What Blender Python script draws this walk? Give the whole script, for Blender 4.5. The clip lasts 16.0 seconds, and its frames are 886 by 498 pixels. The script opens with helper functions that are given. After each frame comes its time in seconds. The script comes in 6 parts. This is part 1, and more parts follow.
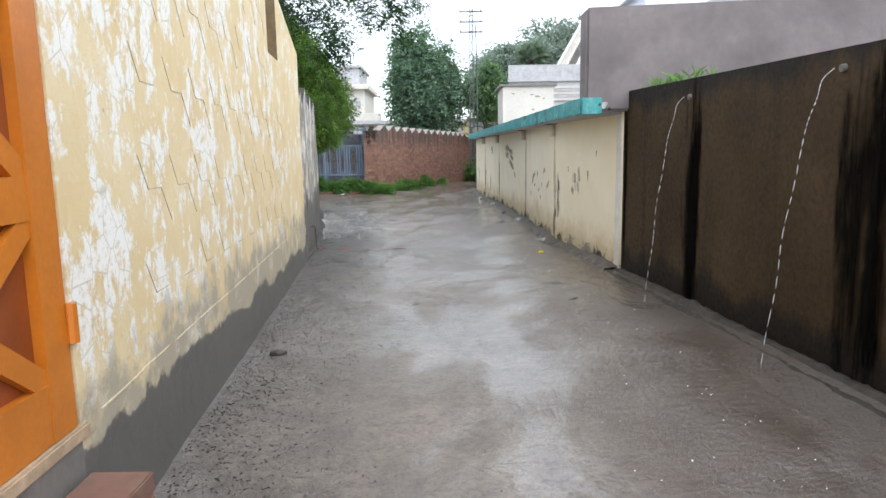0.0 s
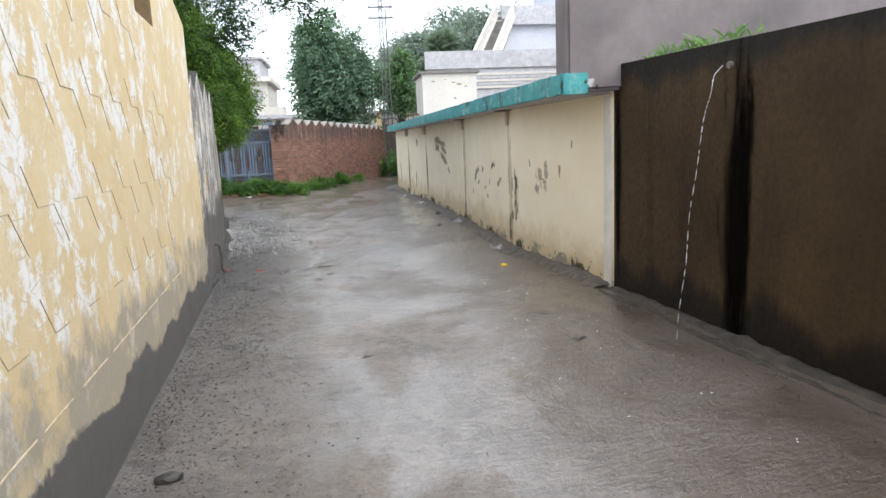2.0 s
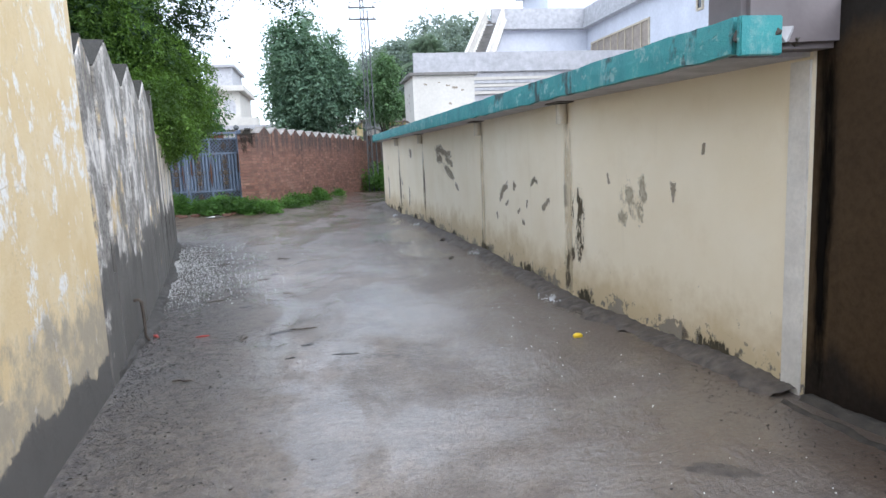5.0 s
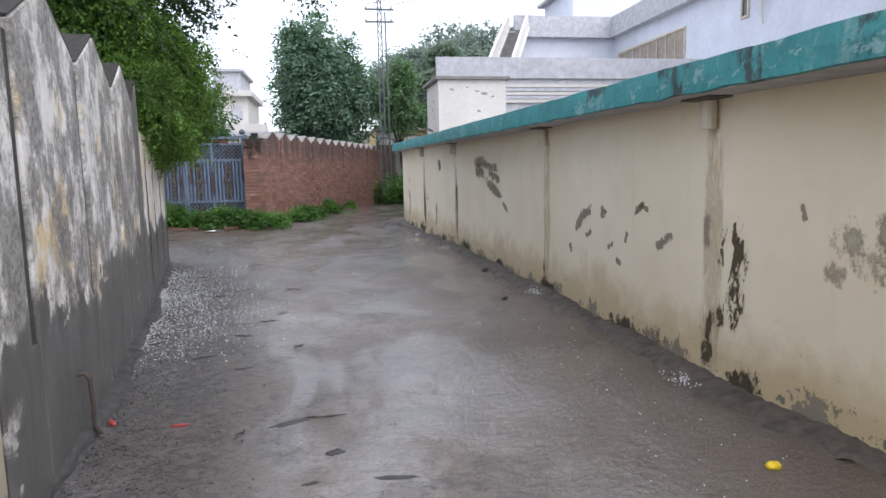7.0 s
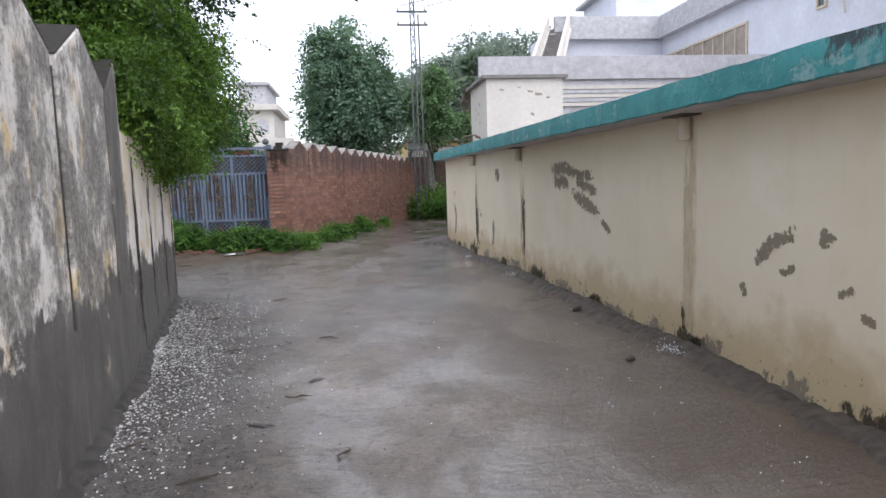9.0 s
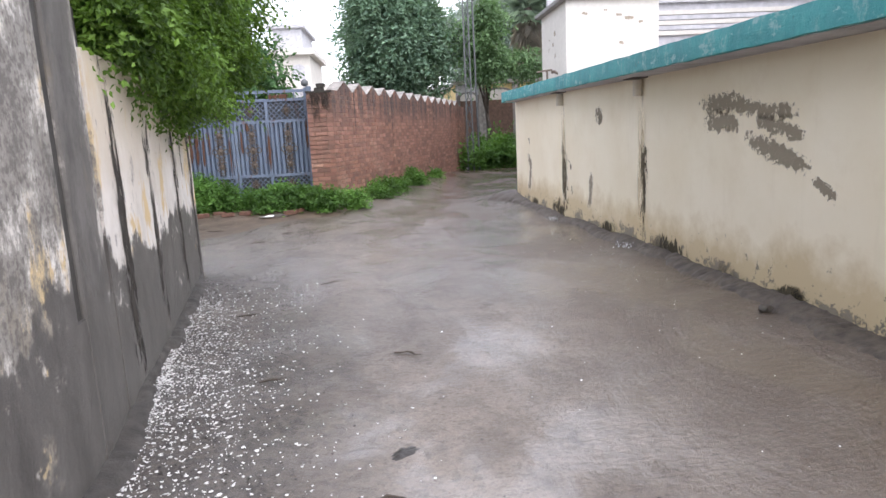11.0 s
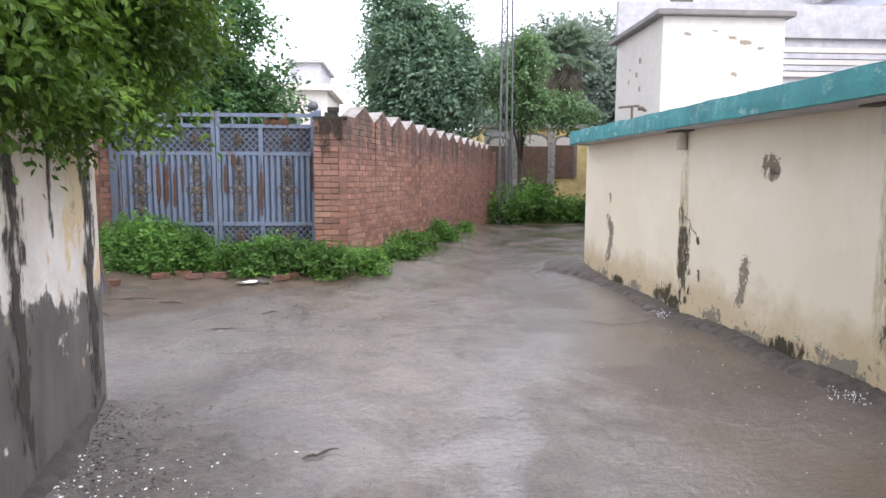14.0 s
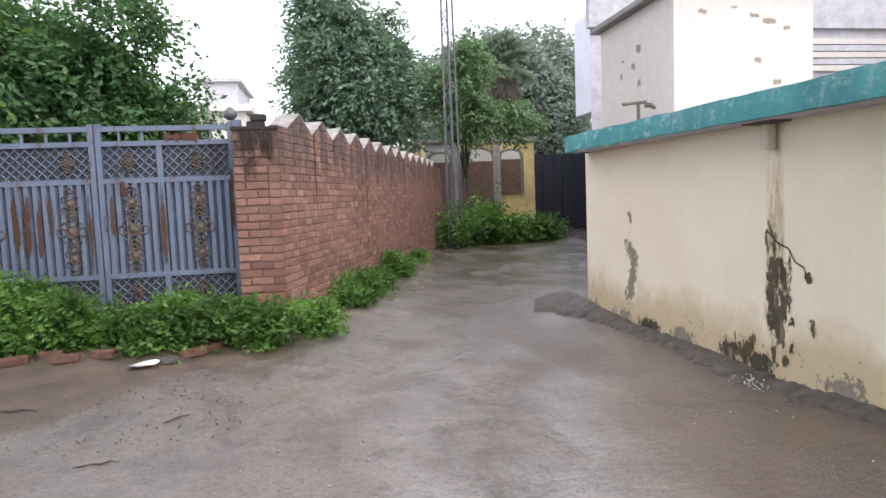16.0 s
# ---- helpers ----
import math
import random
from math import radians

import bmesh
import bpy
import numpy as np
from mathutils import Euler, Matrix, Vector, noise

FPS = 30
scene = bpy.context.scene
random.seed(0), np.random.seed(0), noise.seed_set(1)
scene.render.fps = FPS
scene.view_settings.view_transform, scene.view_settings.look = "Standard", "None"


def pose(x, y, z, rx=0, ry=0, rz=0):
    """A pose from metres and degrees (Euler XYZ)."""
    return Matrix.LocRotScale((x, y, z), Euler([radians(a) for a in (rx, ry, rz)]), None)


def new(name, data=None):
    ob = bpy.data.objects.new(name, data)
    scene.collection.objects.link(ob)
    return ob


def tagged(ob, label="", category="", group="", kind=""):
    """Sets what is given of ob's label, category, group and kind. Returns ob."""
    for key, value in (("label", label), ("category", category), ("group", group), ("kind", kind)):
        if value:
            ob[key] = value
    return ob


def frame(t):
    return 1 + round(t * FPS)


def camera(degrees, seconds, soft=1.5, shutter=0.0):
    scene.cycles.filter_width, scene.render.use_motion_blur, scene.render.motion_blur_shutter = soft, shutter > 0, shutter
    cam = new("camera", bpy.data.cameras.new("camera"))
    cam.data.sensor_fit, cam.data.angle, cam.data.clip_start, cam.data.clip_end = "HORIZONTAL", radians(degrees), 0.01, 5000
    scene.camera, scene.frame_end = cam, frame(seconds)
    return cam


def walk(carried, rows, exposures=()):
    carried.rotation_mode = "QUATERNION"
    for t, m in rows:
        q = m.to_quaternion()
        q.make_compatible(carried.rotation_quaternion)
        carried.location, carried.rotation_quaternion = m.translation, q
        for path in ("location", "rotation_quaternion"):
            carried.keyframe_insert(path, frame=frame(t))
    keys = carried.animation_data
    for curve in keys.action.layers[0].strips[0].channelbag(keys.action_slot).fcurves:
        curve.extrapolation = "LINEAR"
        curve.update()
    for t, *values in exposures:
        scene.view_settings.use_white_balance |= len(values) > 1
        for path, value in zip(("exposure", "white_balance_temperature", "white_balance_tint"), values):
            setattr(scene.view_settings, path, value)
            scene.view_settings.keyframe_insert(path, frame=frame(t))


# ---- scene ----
cam = camera(68.6, 16.0)
METRES, EYE, TILT, LEAN, TURN = 16.3, 1.5, -1.7, 0.0, 0.0
ROWS = [
    (0.0, 0.0, 0.0, 0.0, -0.11, -6.7, 0.95),
    (0.5, -0.0044, 0.0272, 0.0017, -0.58, -4.09, -0.55),
    (1.0, -0.0101, 0.0549, 0.0038, -6.93, -5.12, 2.35),
    (1.5, -0.0142, 0.0787, 0.0055, -6.16, -6.24, 3.6),
    (2.0, -0.0199, 0.1085, 0.0051, -8.14, -7.58, 2.74),
    (2.5, -0.0246, 0.1313, 0.0008, -10.12, -11.49, 2.19),
    (3.0, -0.0244, 0.1592, 0.0002, -7.85, -14.83, 3.29),
    (3.5, -0.0241, 0.1952, 0.0039, -8.65, -11.2, 3.48),
    (4.0, -0.0228, 0.2206, 0.0053, -9.35, -7.49, 3.55),
    (6.5, -0.0341, 0.3648, 0.0116, -10.67, -6.0, 2.07),
    (7.0, -0.0373, 0.3924, 0.0128, -9.67, -5.46, 1.41),
    (7.5, -0.0379, 0.4279, 0.0125, -10.45, -4.85, 1.67),
    (8.0, -0.0422, 0.4566, 0.0119, -11.42, -4.7, 3.58),
    (8.5, -0.0458, 0.489, 0.0136, -8.7, -3.74, 2.51),
    (11.0, -0.0713, 0.6555, 0.0182, -4.28, -8.61, 2.85),
    (11.5, -0.0755, 0.6873, 0.0212, -1.56, -7.38, 2.73),
    (12.0, -0.0769, 0.7193, 0.023, -1.76, -2.86, 1.93),
    (12.5, -0.0775, 0.7502, 0.0225, -1.75, -3.64, 1.8),
    (13.0, -0.0791, 0.7834, 0.0231, -8.19, -6.76, 3.2),
    (13.5, -0.0824, 0.8157, 0.0238, -5.83, -6.51, 2.06),
    (14.0, -0.0882, 0.8526, 0.024, -3.28, -4.59, -0.16),
    (14.5, -0.0902, 0.8881, 0.024, -6.45, -4.49, 2.04),
    (15.0, -0.0956, 0.9238, 0.027, -4.93, -4.6, 1.84),
    (15.5, -0.0998, 0.9574, 0.0299, -6.19, -4.38, 2.19),
    (16.0, -0.1069, 0.9898, 0.031, -9.68, -3.04, 2.48),
]
# stops, kelvin and tint as the film camera adapts
EXPOSURES = [(0.0, 0.92, 6300, 10), (0.5, 0.64, 6550, 10), (1.0, 0.36, 6300, 11), (1.5, 0.64, 6400, 11), (2.5, 1.08, 6380, 12), (3.0, 1.14, 6420, 12), (3.5, 1.16, 6080, 12), (4.0, 1.1, 5850, 12), (6.5, 0.65, 6050, 15), (8.0, 0.6, 6200, 17), (8.5, 0.52, 6250, 17), (11.0, 1.2, 6380, 19), (12.5, 1.05, 6330, 19), (13.0, 0.92, 6380, 19), (14.0, 1.24, 6380, 19), (15.0, 1.22, 6430, 20), (16.0, 1.07, 6530, 20)]
walk(cam, [(t, pose(0, 0, EYE, TILT, LEAN, TURN) @ pose(METRES * x, METRES * y, METRES * z, 90 + pitch, roll, yaw)) for t, x, y, z, yaw, pitch, roll in ROWS], EXPOSURES)

# ---- light ----
SUN_ELEV, SUN_TURN = 40.0, 148.0
world = bpy.data.worlds.new("overcast_sky")
scene.world = world
world.use_nodes = True
wn = world.node_tree.nodes
wl = world.node_tree.links
wn.clear()
sky = wn.new("ShaderNodeTexSky")
sky.sky_type = "NISHITA"
sky.sun_disc = False
sky.sun_elevation, sky.sun_rotation = radians(SUN_ELEV), radians(SUN_TURN)
bg_sky = wn.new("ShaderNodeBackground")
bg_sky.inputs[1].default_value = 0.05
wl.new(sky.outputs[0], bg_sky.inputs[0])
bg_cloud = wn.new("ShaderNodeBackground")
bg_cloud.inputs[0].default_value = (0.93, 0.97, 1.0, 1)
bg_cloud.inputs[1].default_value = 0.93
add_bg = wn.new("ShaderNodeAddShader")
wl.new(bg_sky.outputs[0], add_bg.inputs[0])
wl.new(bg_cloud.outputs[0], add_bg.inputs[1])
wout = wn.new("ShaderNodeOutputWorld")
wl.new(add_bg.outputs[0], wout.inputs[0])
sun = new("sun", bpy.data.lights.new("sun", "SUN"))
sun.data.energy, sun.data.angle, sun.data.color = 1.1, radians(60), (1.0, 0.97, 0.93)
sun.matrix_world = pose(0, 0, 30, 90 - SUN_ELEV, 0, 180 - SUN_TURN)


# ---- materials ----
class Net:
    """Small builder for node materials in world coordinates."""

    def __init__(self, name):
        self.m = bpy.data.materials.new(name)
        self.m.use_nodes = True
        self.t = self.m.node_tree
        self.b = self.t.nodes["Principled BSDF"]
        self.out = self.t.nodes["Material Output"]
        g = self.t.nodes.new("ShaderNodeNewGeometry")
        self.pos, self.island = g.outputs["Position"], g.outputs["Random Per Island"]

    def node(self, kind, **sockets):
        n = self.t.nodes.new(kind)
        for k, v in sockets.items():
            self.feed(n.inputs[k], v)
        return n

    def feed(self, socket, v):
        if isinstance(v, bpy.types.NodeSocket):
            self.t.links.new(v, socket)
        else:
            socket.default_value = v

    def scaled(self, sx, sy, sz, at=(0, 0, 0)):
        n = self.t.nodes.new("ShaderNodeMapping")
        self.feed(n.inputs["Vector"], self.pos)
        n.inputs["Scale"].default_value = (sx, sy, sz)
        n.inputs["Location"].default_value = at
        return n.outputs[0]

    def noise(self, scale, detail=5, rough=0.6, vec=None, distort=0.0):
        n = self.node("ShaderNodeTexNoise", Scale=scale, Detail=detail, Roughness=rough, Distortion=distort)
        self.feed(n.inputs["Vector"], vec or self.pos)
        return n.outputs["Fac"]

    def voronoi(self, scale, feature="F1", out="Distance", vec=None):
        n = self.node("ShaderNodeTexVoronoi", Scale=scale)
        n.feature = feature
        self.feed(n.inputs["Vector"], vec or self.pos)
        return n.outputs[out]

    def step(self, v, a, b, lo=0.0, hi=1.0):
        n = self.t.nodes.new("ShaderNodeMapRange")
        n.clamp = True
        for k, x in (("Value", v), ("From Min", a), ("From Max", b), ("To Min", lo), ("To Max", hi)):
            self.feed(n.inputs[k], x)
        return n.outputs[0]

    def math(self, op, a, b=0.0):
        n = self.t.nodes.new("ShaderNodeMath")
        n.operation = op
        self.feed(n.inputs[0], a)
        self.feed(n.inputs[1], b)
        return n.outputs[0]

    def mix(self, f, a, b):
        n = self.t.nodes.new("ShaderNodeMix")
        n.data_type = "RGBA"
        self.feed(n.inputs[0], f)
        for s, v in ((n.inputs[6], a), (n.inputs[7], b)):
            self.feed(s, v if isinstance(v, bpy.types.NodeSocket) else (*v[:3], 1))
        return n.outputs[2]

    def z(self):
        n = self.t.nodes.new("ShaderNodeSeparateXYZ")
        self.feed(n.inputs[0], self.pos)
        return n.outputs

    def rand(self):
        return self.t.nodes.new("ShaderNodeObjectInfo").outputs["Random"]

    def done(self, colour, rough=0.8, bump=None, strength=0.3, dist=0.01, metal=0.0, spec=0.5):
        b = self.b
        self.feed(b.inputs["Base Color"], colour if isinstance(colour, bpy.types.NodeSocket) else (*colour[:3], 1))
        self.feed(b.inputs["Roughness"], rough)
        self.feed(b.inputs["Metallic"], metal)
        self.feed(b.inputs["Specular IOR Level"], spec)
        if bump is not None:
            n = self.node("ShaderNodeBump", Strength=strength, Distance=dist)
            self.feed(n.inputs["Height"], bump)
            self.feed(b.inputs["Normal"], n.outputs[0])
        return self.m


def plain(name, c, rough=0.7, vary=0.25, scale=6.0, bump=0.2, metal=0.0):
    n = Net(name)
    f = n.noise(scale, 6)
    g = n.noise(scale * 9, 3)
    dark = [v * (1 - vary) for v in c]
    light = [min(1, v * (1 + vary)) for v in c]
    col = n.mix(n.step(f, 0.3, 0.7), dark, light)
    col = n.mix(n.step(g, 0.35, 0.75, 0, 0.35), col, [v * 0.7 for v in c])
    return n.done(col, rough, g, bump, 0.01, metal)


def lane_wet():
    n = Net("wet_lane_concrete")
    big = n.noise(0.5, 6, 0.6)
    mid = n.noise(2.4, 7, 0.66)
    blot = n.noise(1.1, 7, 0.62, n.scaled(1, 0.8, 1, (8, 3, 0)), 0.8)
    fine = n.noise(42, 6, 0.74)
    coarse = n.noise(15, 7, 0.75)
    grit = n.noise(150, 3, 0.7)
    xyz = n.z()
    col = n.mix(n.step(big, 0.35, 0.65), (0.165, 0.138, 0.114), (0.255, 0.208, 0.166))
    col = n.mix(n.step(mid, 0.43, 0.62, 0, 0.6), col, (0.088, 0.068, 0.053))
    col = n.mix(n.math("MULTIPLY", n.step(blot, 0.55, 0.61, 0, 0.8), n.step(coarse, 0.42, 0.56, 0.25, 1.0)), col, (0.07, 0.052, 0.038))
    col = n.mix(n.step(coarse, 0.5, 0.62, 0, 0.45), col, (0.07, 0.054, 0.042))
    # coarse grime along the low side, painted darker for the walls' reflection, thickest below the pointed and low
    # walls
    edge = n.math("ADD", n.math("ADD", xyz[0], n.math("MULTIPLY", xyz[1], 0.115)), n.math("MULTIPLY", mid, 1.3))
    stretch = n.math("MULTIPLY", n.step(n.math("ADD", xyz[1], n.math("MULTIPLY", big, 4)), 4.5, 12.0, 0.3, 1.0), n.step(n.math("ADD", xyz[1], n.math("MULTIPLY", big, 4)), 17.5, 21.0, 1.0, 0.25))
    side = n.math("MULTIPLY", n.step(edge, 0.95, 0.35), stretch)
    speck = n.step(coarse, 0.42, 0.58)
    col = n.mix(n.math("MULTIPLY", side, n.step(speck, 0, 1, 0.45, 0.95)), col, (0.028, 0.023, 0.02))
    # brown silt on the high side, its colour darkened for the dark wall's reflection
    silt = n.math("MULTIPLY", n.step(n.math("ADD", n.math("ADD", xyz[0], n.math("MULTIPLY", xyz[1], 0.06)), mid), 1.05, 1.9), n.step(big, 0.28, 0.55))
    col = n.mix(n.math("MULTIPLY", silt, 0.92), col, (0.082, 0.05, 0.029))
    col = n.mix(n.step(fine, 0.48, 0.66, 0, 0.55), col, (0.068, 0.054, 0.042))
    col = n.mix(n.step(grit, 0.6, 0.7, 0, 0.7), col, (0.42, 0.39, 0.35))
    col = n.mix(n.step(n.noise(26, 7, 0.8, n.scaled(1, 1, 1, (5, 1, 2))), 0.56, 0.66, 0, 0.7), col, (0.05, 0.039, 0.03))
    wet = n.step(n.noise(1.0, 7, 0.62, n.scaled(1.0, 0.55, 1, (3.1, 1.7, 0)), 0.5), 0.43, 0.54)
    dry = n.math("SUBTRACT", 1.0, wet)
    rough = n.math("ADD", n.step(wet, 0, 1, 0.5, 0.3), n.step(fine, 0.35, 0.8, 0.0, 0.15))
    ripple = n.noise(9, 5, 0.62, n.scaled(1.0, 2.2, 1), 0.6)
    drops = n.step(n.voronoi(13, "SMOOTH_F1"), 0.0, 0.34)
    h = n.math("ADD", n.math("MULTIPLY", fine, 0.6), n.math("ADD", n.math("MULTIPLY", ripple, 0.9), n.math("ADD", n.math("MULTIPLY", mid, 1.2), n.math("MULTIPLY", n.math("MULTIPLY", coarse, side), 2.2))))
    n.feed(n.b.inputs["Coat Weight"], n.step(wet, 0, 1, 0.7, 1.0))
    n.b.inputs["Coat IOR"].default_value = 1.85
    n.feed(n.b.inputs["Coat Roughness"], n.step(wet, 0, 1, 0.2, 0.03))
    m = n.done(col, rough, h, 0.6, 0.03, 0, 0.5)
    film = n.node("ShaderNodeBump", Strength=1.0, Distance=0.012)
    grain = n.math("MULTIPLY", n.math("ADD", n.math("MULTIPLY", fine, 0.8), n.math("MULTIPLY", coarse, 1.4)), n.math("ADD", n.math("MULTIPLY", dry, 0.75), n.math("ADD", n.math("MULTIPLY", side, 1.6), 0.15)))
    n.feed(film.inputs["Height"], n.math("ADD", n.math("MULTIPLY", ripple, 0.6), n.math("ADD", n.math("MULTIPLY", drops, 0.12), n.math("ADD", n.math("MULTIPLY", mid, 0.9), grain))))
    n.feed(n.b.inputs["Coat Normal"], film.outputs[0])
    return m


def wall_ochre():
    n = Net("peeling_ochre_plaster")
    xyz = n.z()
    big = n.noise(1.5, 6, 0.6)
    st = n.noise(1.0, 7, 0.68, n.scaled(2.6, 2.6, 2.2), 0.4)
    fine = n.noise(34, 6, 0.72)
    drip = n.noise(1.0, 8, 0.74, n.scaled(7, 7, 5.0, (4, 0, 0)))
    col = n.mix(n.step(big, 0.3, 0.7), (0.63, 0.475, 0.245), (0.73, 0.6, 0.37))
    col = n.mix(n.step(n.noise(5, 6, 0.7), 0.5, 0.7, 0, 0.5), col, (0.74, 0.64, 0.45))
    chalk = n.math("ADD", n.math("MULTIPLY", st, 0.52), n.math("MULTIPLY", drip, 0.63))
    chalk = n.math("ADD", chalk, n.step(xyz[1], 2.2, 9.0, 0.03, -0.025))
    low = n.step(n.math("SUBTRACT", xyz[2], n.math("MULTIPLY", st, 0.6)), 1.3, 0.4, 0, -0.015)
    chalk = n.math("ADD", chalk, low)
    flake = n.step(n.voronoi(7.5, "DISTANCE_TO_EDGE", "Distance", n.scaled(1, 1, 0.8, (1, 2, 5))), 0.0, 0.03)
    col = n.mix(n.step(chalk, 0.58, 0.63), col, n.mix(flake, (0.56, 0.5, 0.38), (0.79, 0.765, 0.71)))
    col = n.mix(n.step(n.math("ADD", fine, n.math("MULTIPLY", st, 0.4)), 0.76, 0.88, 0, 0.6), col, (0.5, 0.4, 0.24))
    spot = n.step(n.noise(9, 7, 0.75, n.scaled(1, 1, 0.7, (1, 8, 3))), 0.67, 0.72, 0, 0.8)
    col = n.mix(spot, col, (0.25, 0.22, 0.18))
    # damp beige cement, then bare dark cement at the foot, both with ragged edges
    rag = n.math("ADD", n.math("MULTIPLY", n.noise(2.0, 6, 0.62), 0.9), n.math("MULTIPLY", drip, 0.55))
    damp = n.step(n.math("SUBTRACT", xyz[2], rag), 0.04, -0.1)
    col = n.mix(n.math("MULTIPLY", damp, n.step(n.noise(3.1, 6, 0.7), 0.36, 0.5, 0.35, 0.95)), col, n.mix(fine, (0.3, 0.255, 0.185), (0.42, 0.37, 0.28)))
    foot = n.math("ADD", n.math("MULTIPLY", n.noise(1.4, 7, 0.6, n.scaled(1, 1, 1, (6, 2, 2))), 0.62), n.math("MULTIPLY", drip, 0.2))
    foot = n.step(n.math("SUBTRACT", n.math("ADD", xyz[2], n.step(xyz[1], 2, 8, -0.08, 0.15)), foot), -0.0, -0.025)
    col = n.mix(foot, col, n.mix(n.noise(7, 5), (0.09, 0.085, 0.078), (0.13, 0.122, 0.112)))
    h = n.math("ADD", fine, n.math("ADD", n.math("MULTIPLY", n.step(chalk, 0.57, 0.62), 0.7), n.math("MULTIPLY", spot, -0.8)))
    return n.done(col, n.step(foot, 0, 1, 0.8, 0.42), h, 0.3, 0.014)


def wall_white_mould():
    n = Net("mouldy_whitewash")
    xyz = n.z()
    big = n.noise(1.6, 6, 0.6)
    fine = n.noise(30, 6, 0.72)
    drip = n.noise(1.0, 8, 0.74, n.scaled(4.5, 4.5, 1.9, (2, 0, 1)))
    mould = n.noise(1.0, 8, 0.75, n.scaled(3.0, 3.0, 2.2, (7, 3, 0)))
    far = n.step(xyz[1], 14.15, 14.25)
    col = n.mix(n.step(big, 0.3, 0.65), (0.52, 0.48, 0.42), (0.76, 0.73, 0.68))
    col = n.mix(n.step(n.noise(2.6, 7, 0.66, n.scaled(1, 1, 0.55, (0, 4, 9))), 0.55, 0.6, 0, 0.85), col, (0.6, 0.44, 0.2))
    warm = n.math("MULTIPLY", far, n.step(n.math("ADD", xyz[2], n.math("MULTIPLY", drip, 0.8)), 1.4, 2.2, 0, 0.8))
    col = n.mix(warm, col, (0.58, 0.49, 0.36))
    grey = n.math("SUBTRACT", mould, n.math("MULTIPLY", far, 0.16))
    col = n.mix(n.step(grey, 0.43, 0.52, 0, 0.9), col, n.mix(fine, (0.16, 0.15, 0.13), (0.34, 0.32, 0.285)))
    col = n.mix(n.step(n.math("ADD", fine, grey), 1.0, 1.15, 0, 0.8), col, (0.11, 0.1, 0.09))
    col = n.mix(n.step(n.math("SUBTRACT", drip, n.math("MULTIPLY", far, 0.05)), 0.56, 0.66, 0, 0.5), col, (0.12, 0.11, 0.095))
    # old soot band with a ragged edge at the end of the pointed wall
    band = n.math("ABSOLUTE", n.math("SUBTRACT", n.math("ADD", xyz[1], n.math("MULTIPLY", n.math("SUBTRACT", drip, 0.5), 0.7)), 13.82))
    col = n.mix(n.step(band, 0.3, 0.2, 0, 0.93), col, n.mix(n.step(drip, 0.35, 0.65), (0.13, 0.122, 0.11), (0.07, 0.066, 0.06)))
    rag = n.math("ADD", n.math("MULTIPLY", n.noise(1.5, 7, 0.65), 1.15), n.math("MULTIPLY", drip, 0.55))
    damp = n.step(n.math("SUBTRACT", xyz[2], rag), 0.0, -0.05)
    spare = n.step(n.noise(2.3, 7, 0.68, n.scaled(1, 1, 1.4, (4, 4, 1))), 0.6, 0.64)
    damp = n.math("MULTIPLY", damp, n.step(spare, 0, 1, 1.0, 0.1))
    col = n.mix(damp, col, n.mix(n.step(drip, 0.35, 0.65), (0.145, 0.137, 0.125), (0.08, 0.075, 0.068)))
    return n.done(col, n.step(damp, 0, 1, 0.85, 0.5), n.math("ADD", fine, n.math("MULTIPLY", mould, 1.0)), 0.4, 0.016)


def wall_cream():
    n = Net("cream_distemper")
    xyz = n.z()
    big = n.noise(0.7, 5, 0.6)
    fine = n.noise(28, 5, 0.7)
    drip = n.noise(1.0, 7, 0.7, n.scaled(6, 6, 0.6))
    col = n.mix(n.step(big, 0.3, 0.7), (0.76, 0.67, 0.49), (0.845, 0.775, 0.62))
    lim = n.math("ADD", n.math("MULTIPLY", n.noise(1.9, 6, 0.65), 0.95), -0.02)
    col = n.mix(n.step(n.math("SUBTRACT", xyz[2], lim), 0.16, -0.12, 0, 0.75), col, (0.52, 0.40, 0.215))
    col = n.mix(n.step(drip, 0.58, 0.72, 0, 0.16), col, (0.55, 0.47, 0.32))
    col = n.mix(n.step(n.noise(2.3, 7, 0.7, n.scaled(1, 1, 1, (3, 9, 4))), 0.52, 0.72, 0, 0.3), col, (0.66, 0.56, 0.38))
    chip = n.step(n.math("ADD", n.noise(13, 7, 0.72), n.step(xyz[2], 0.75, 0.1, -0.12, 0.1)), 0.63, 0.66)
    col = n.mix(chip, col, (0.2, 0.175, 0.14))
    return n.done(col, 0.75, n.math("SUBTRACT", n.math("MULTIPLY", fine, 0.5), chip), 0.2, 0.012)


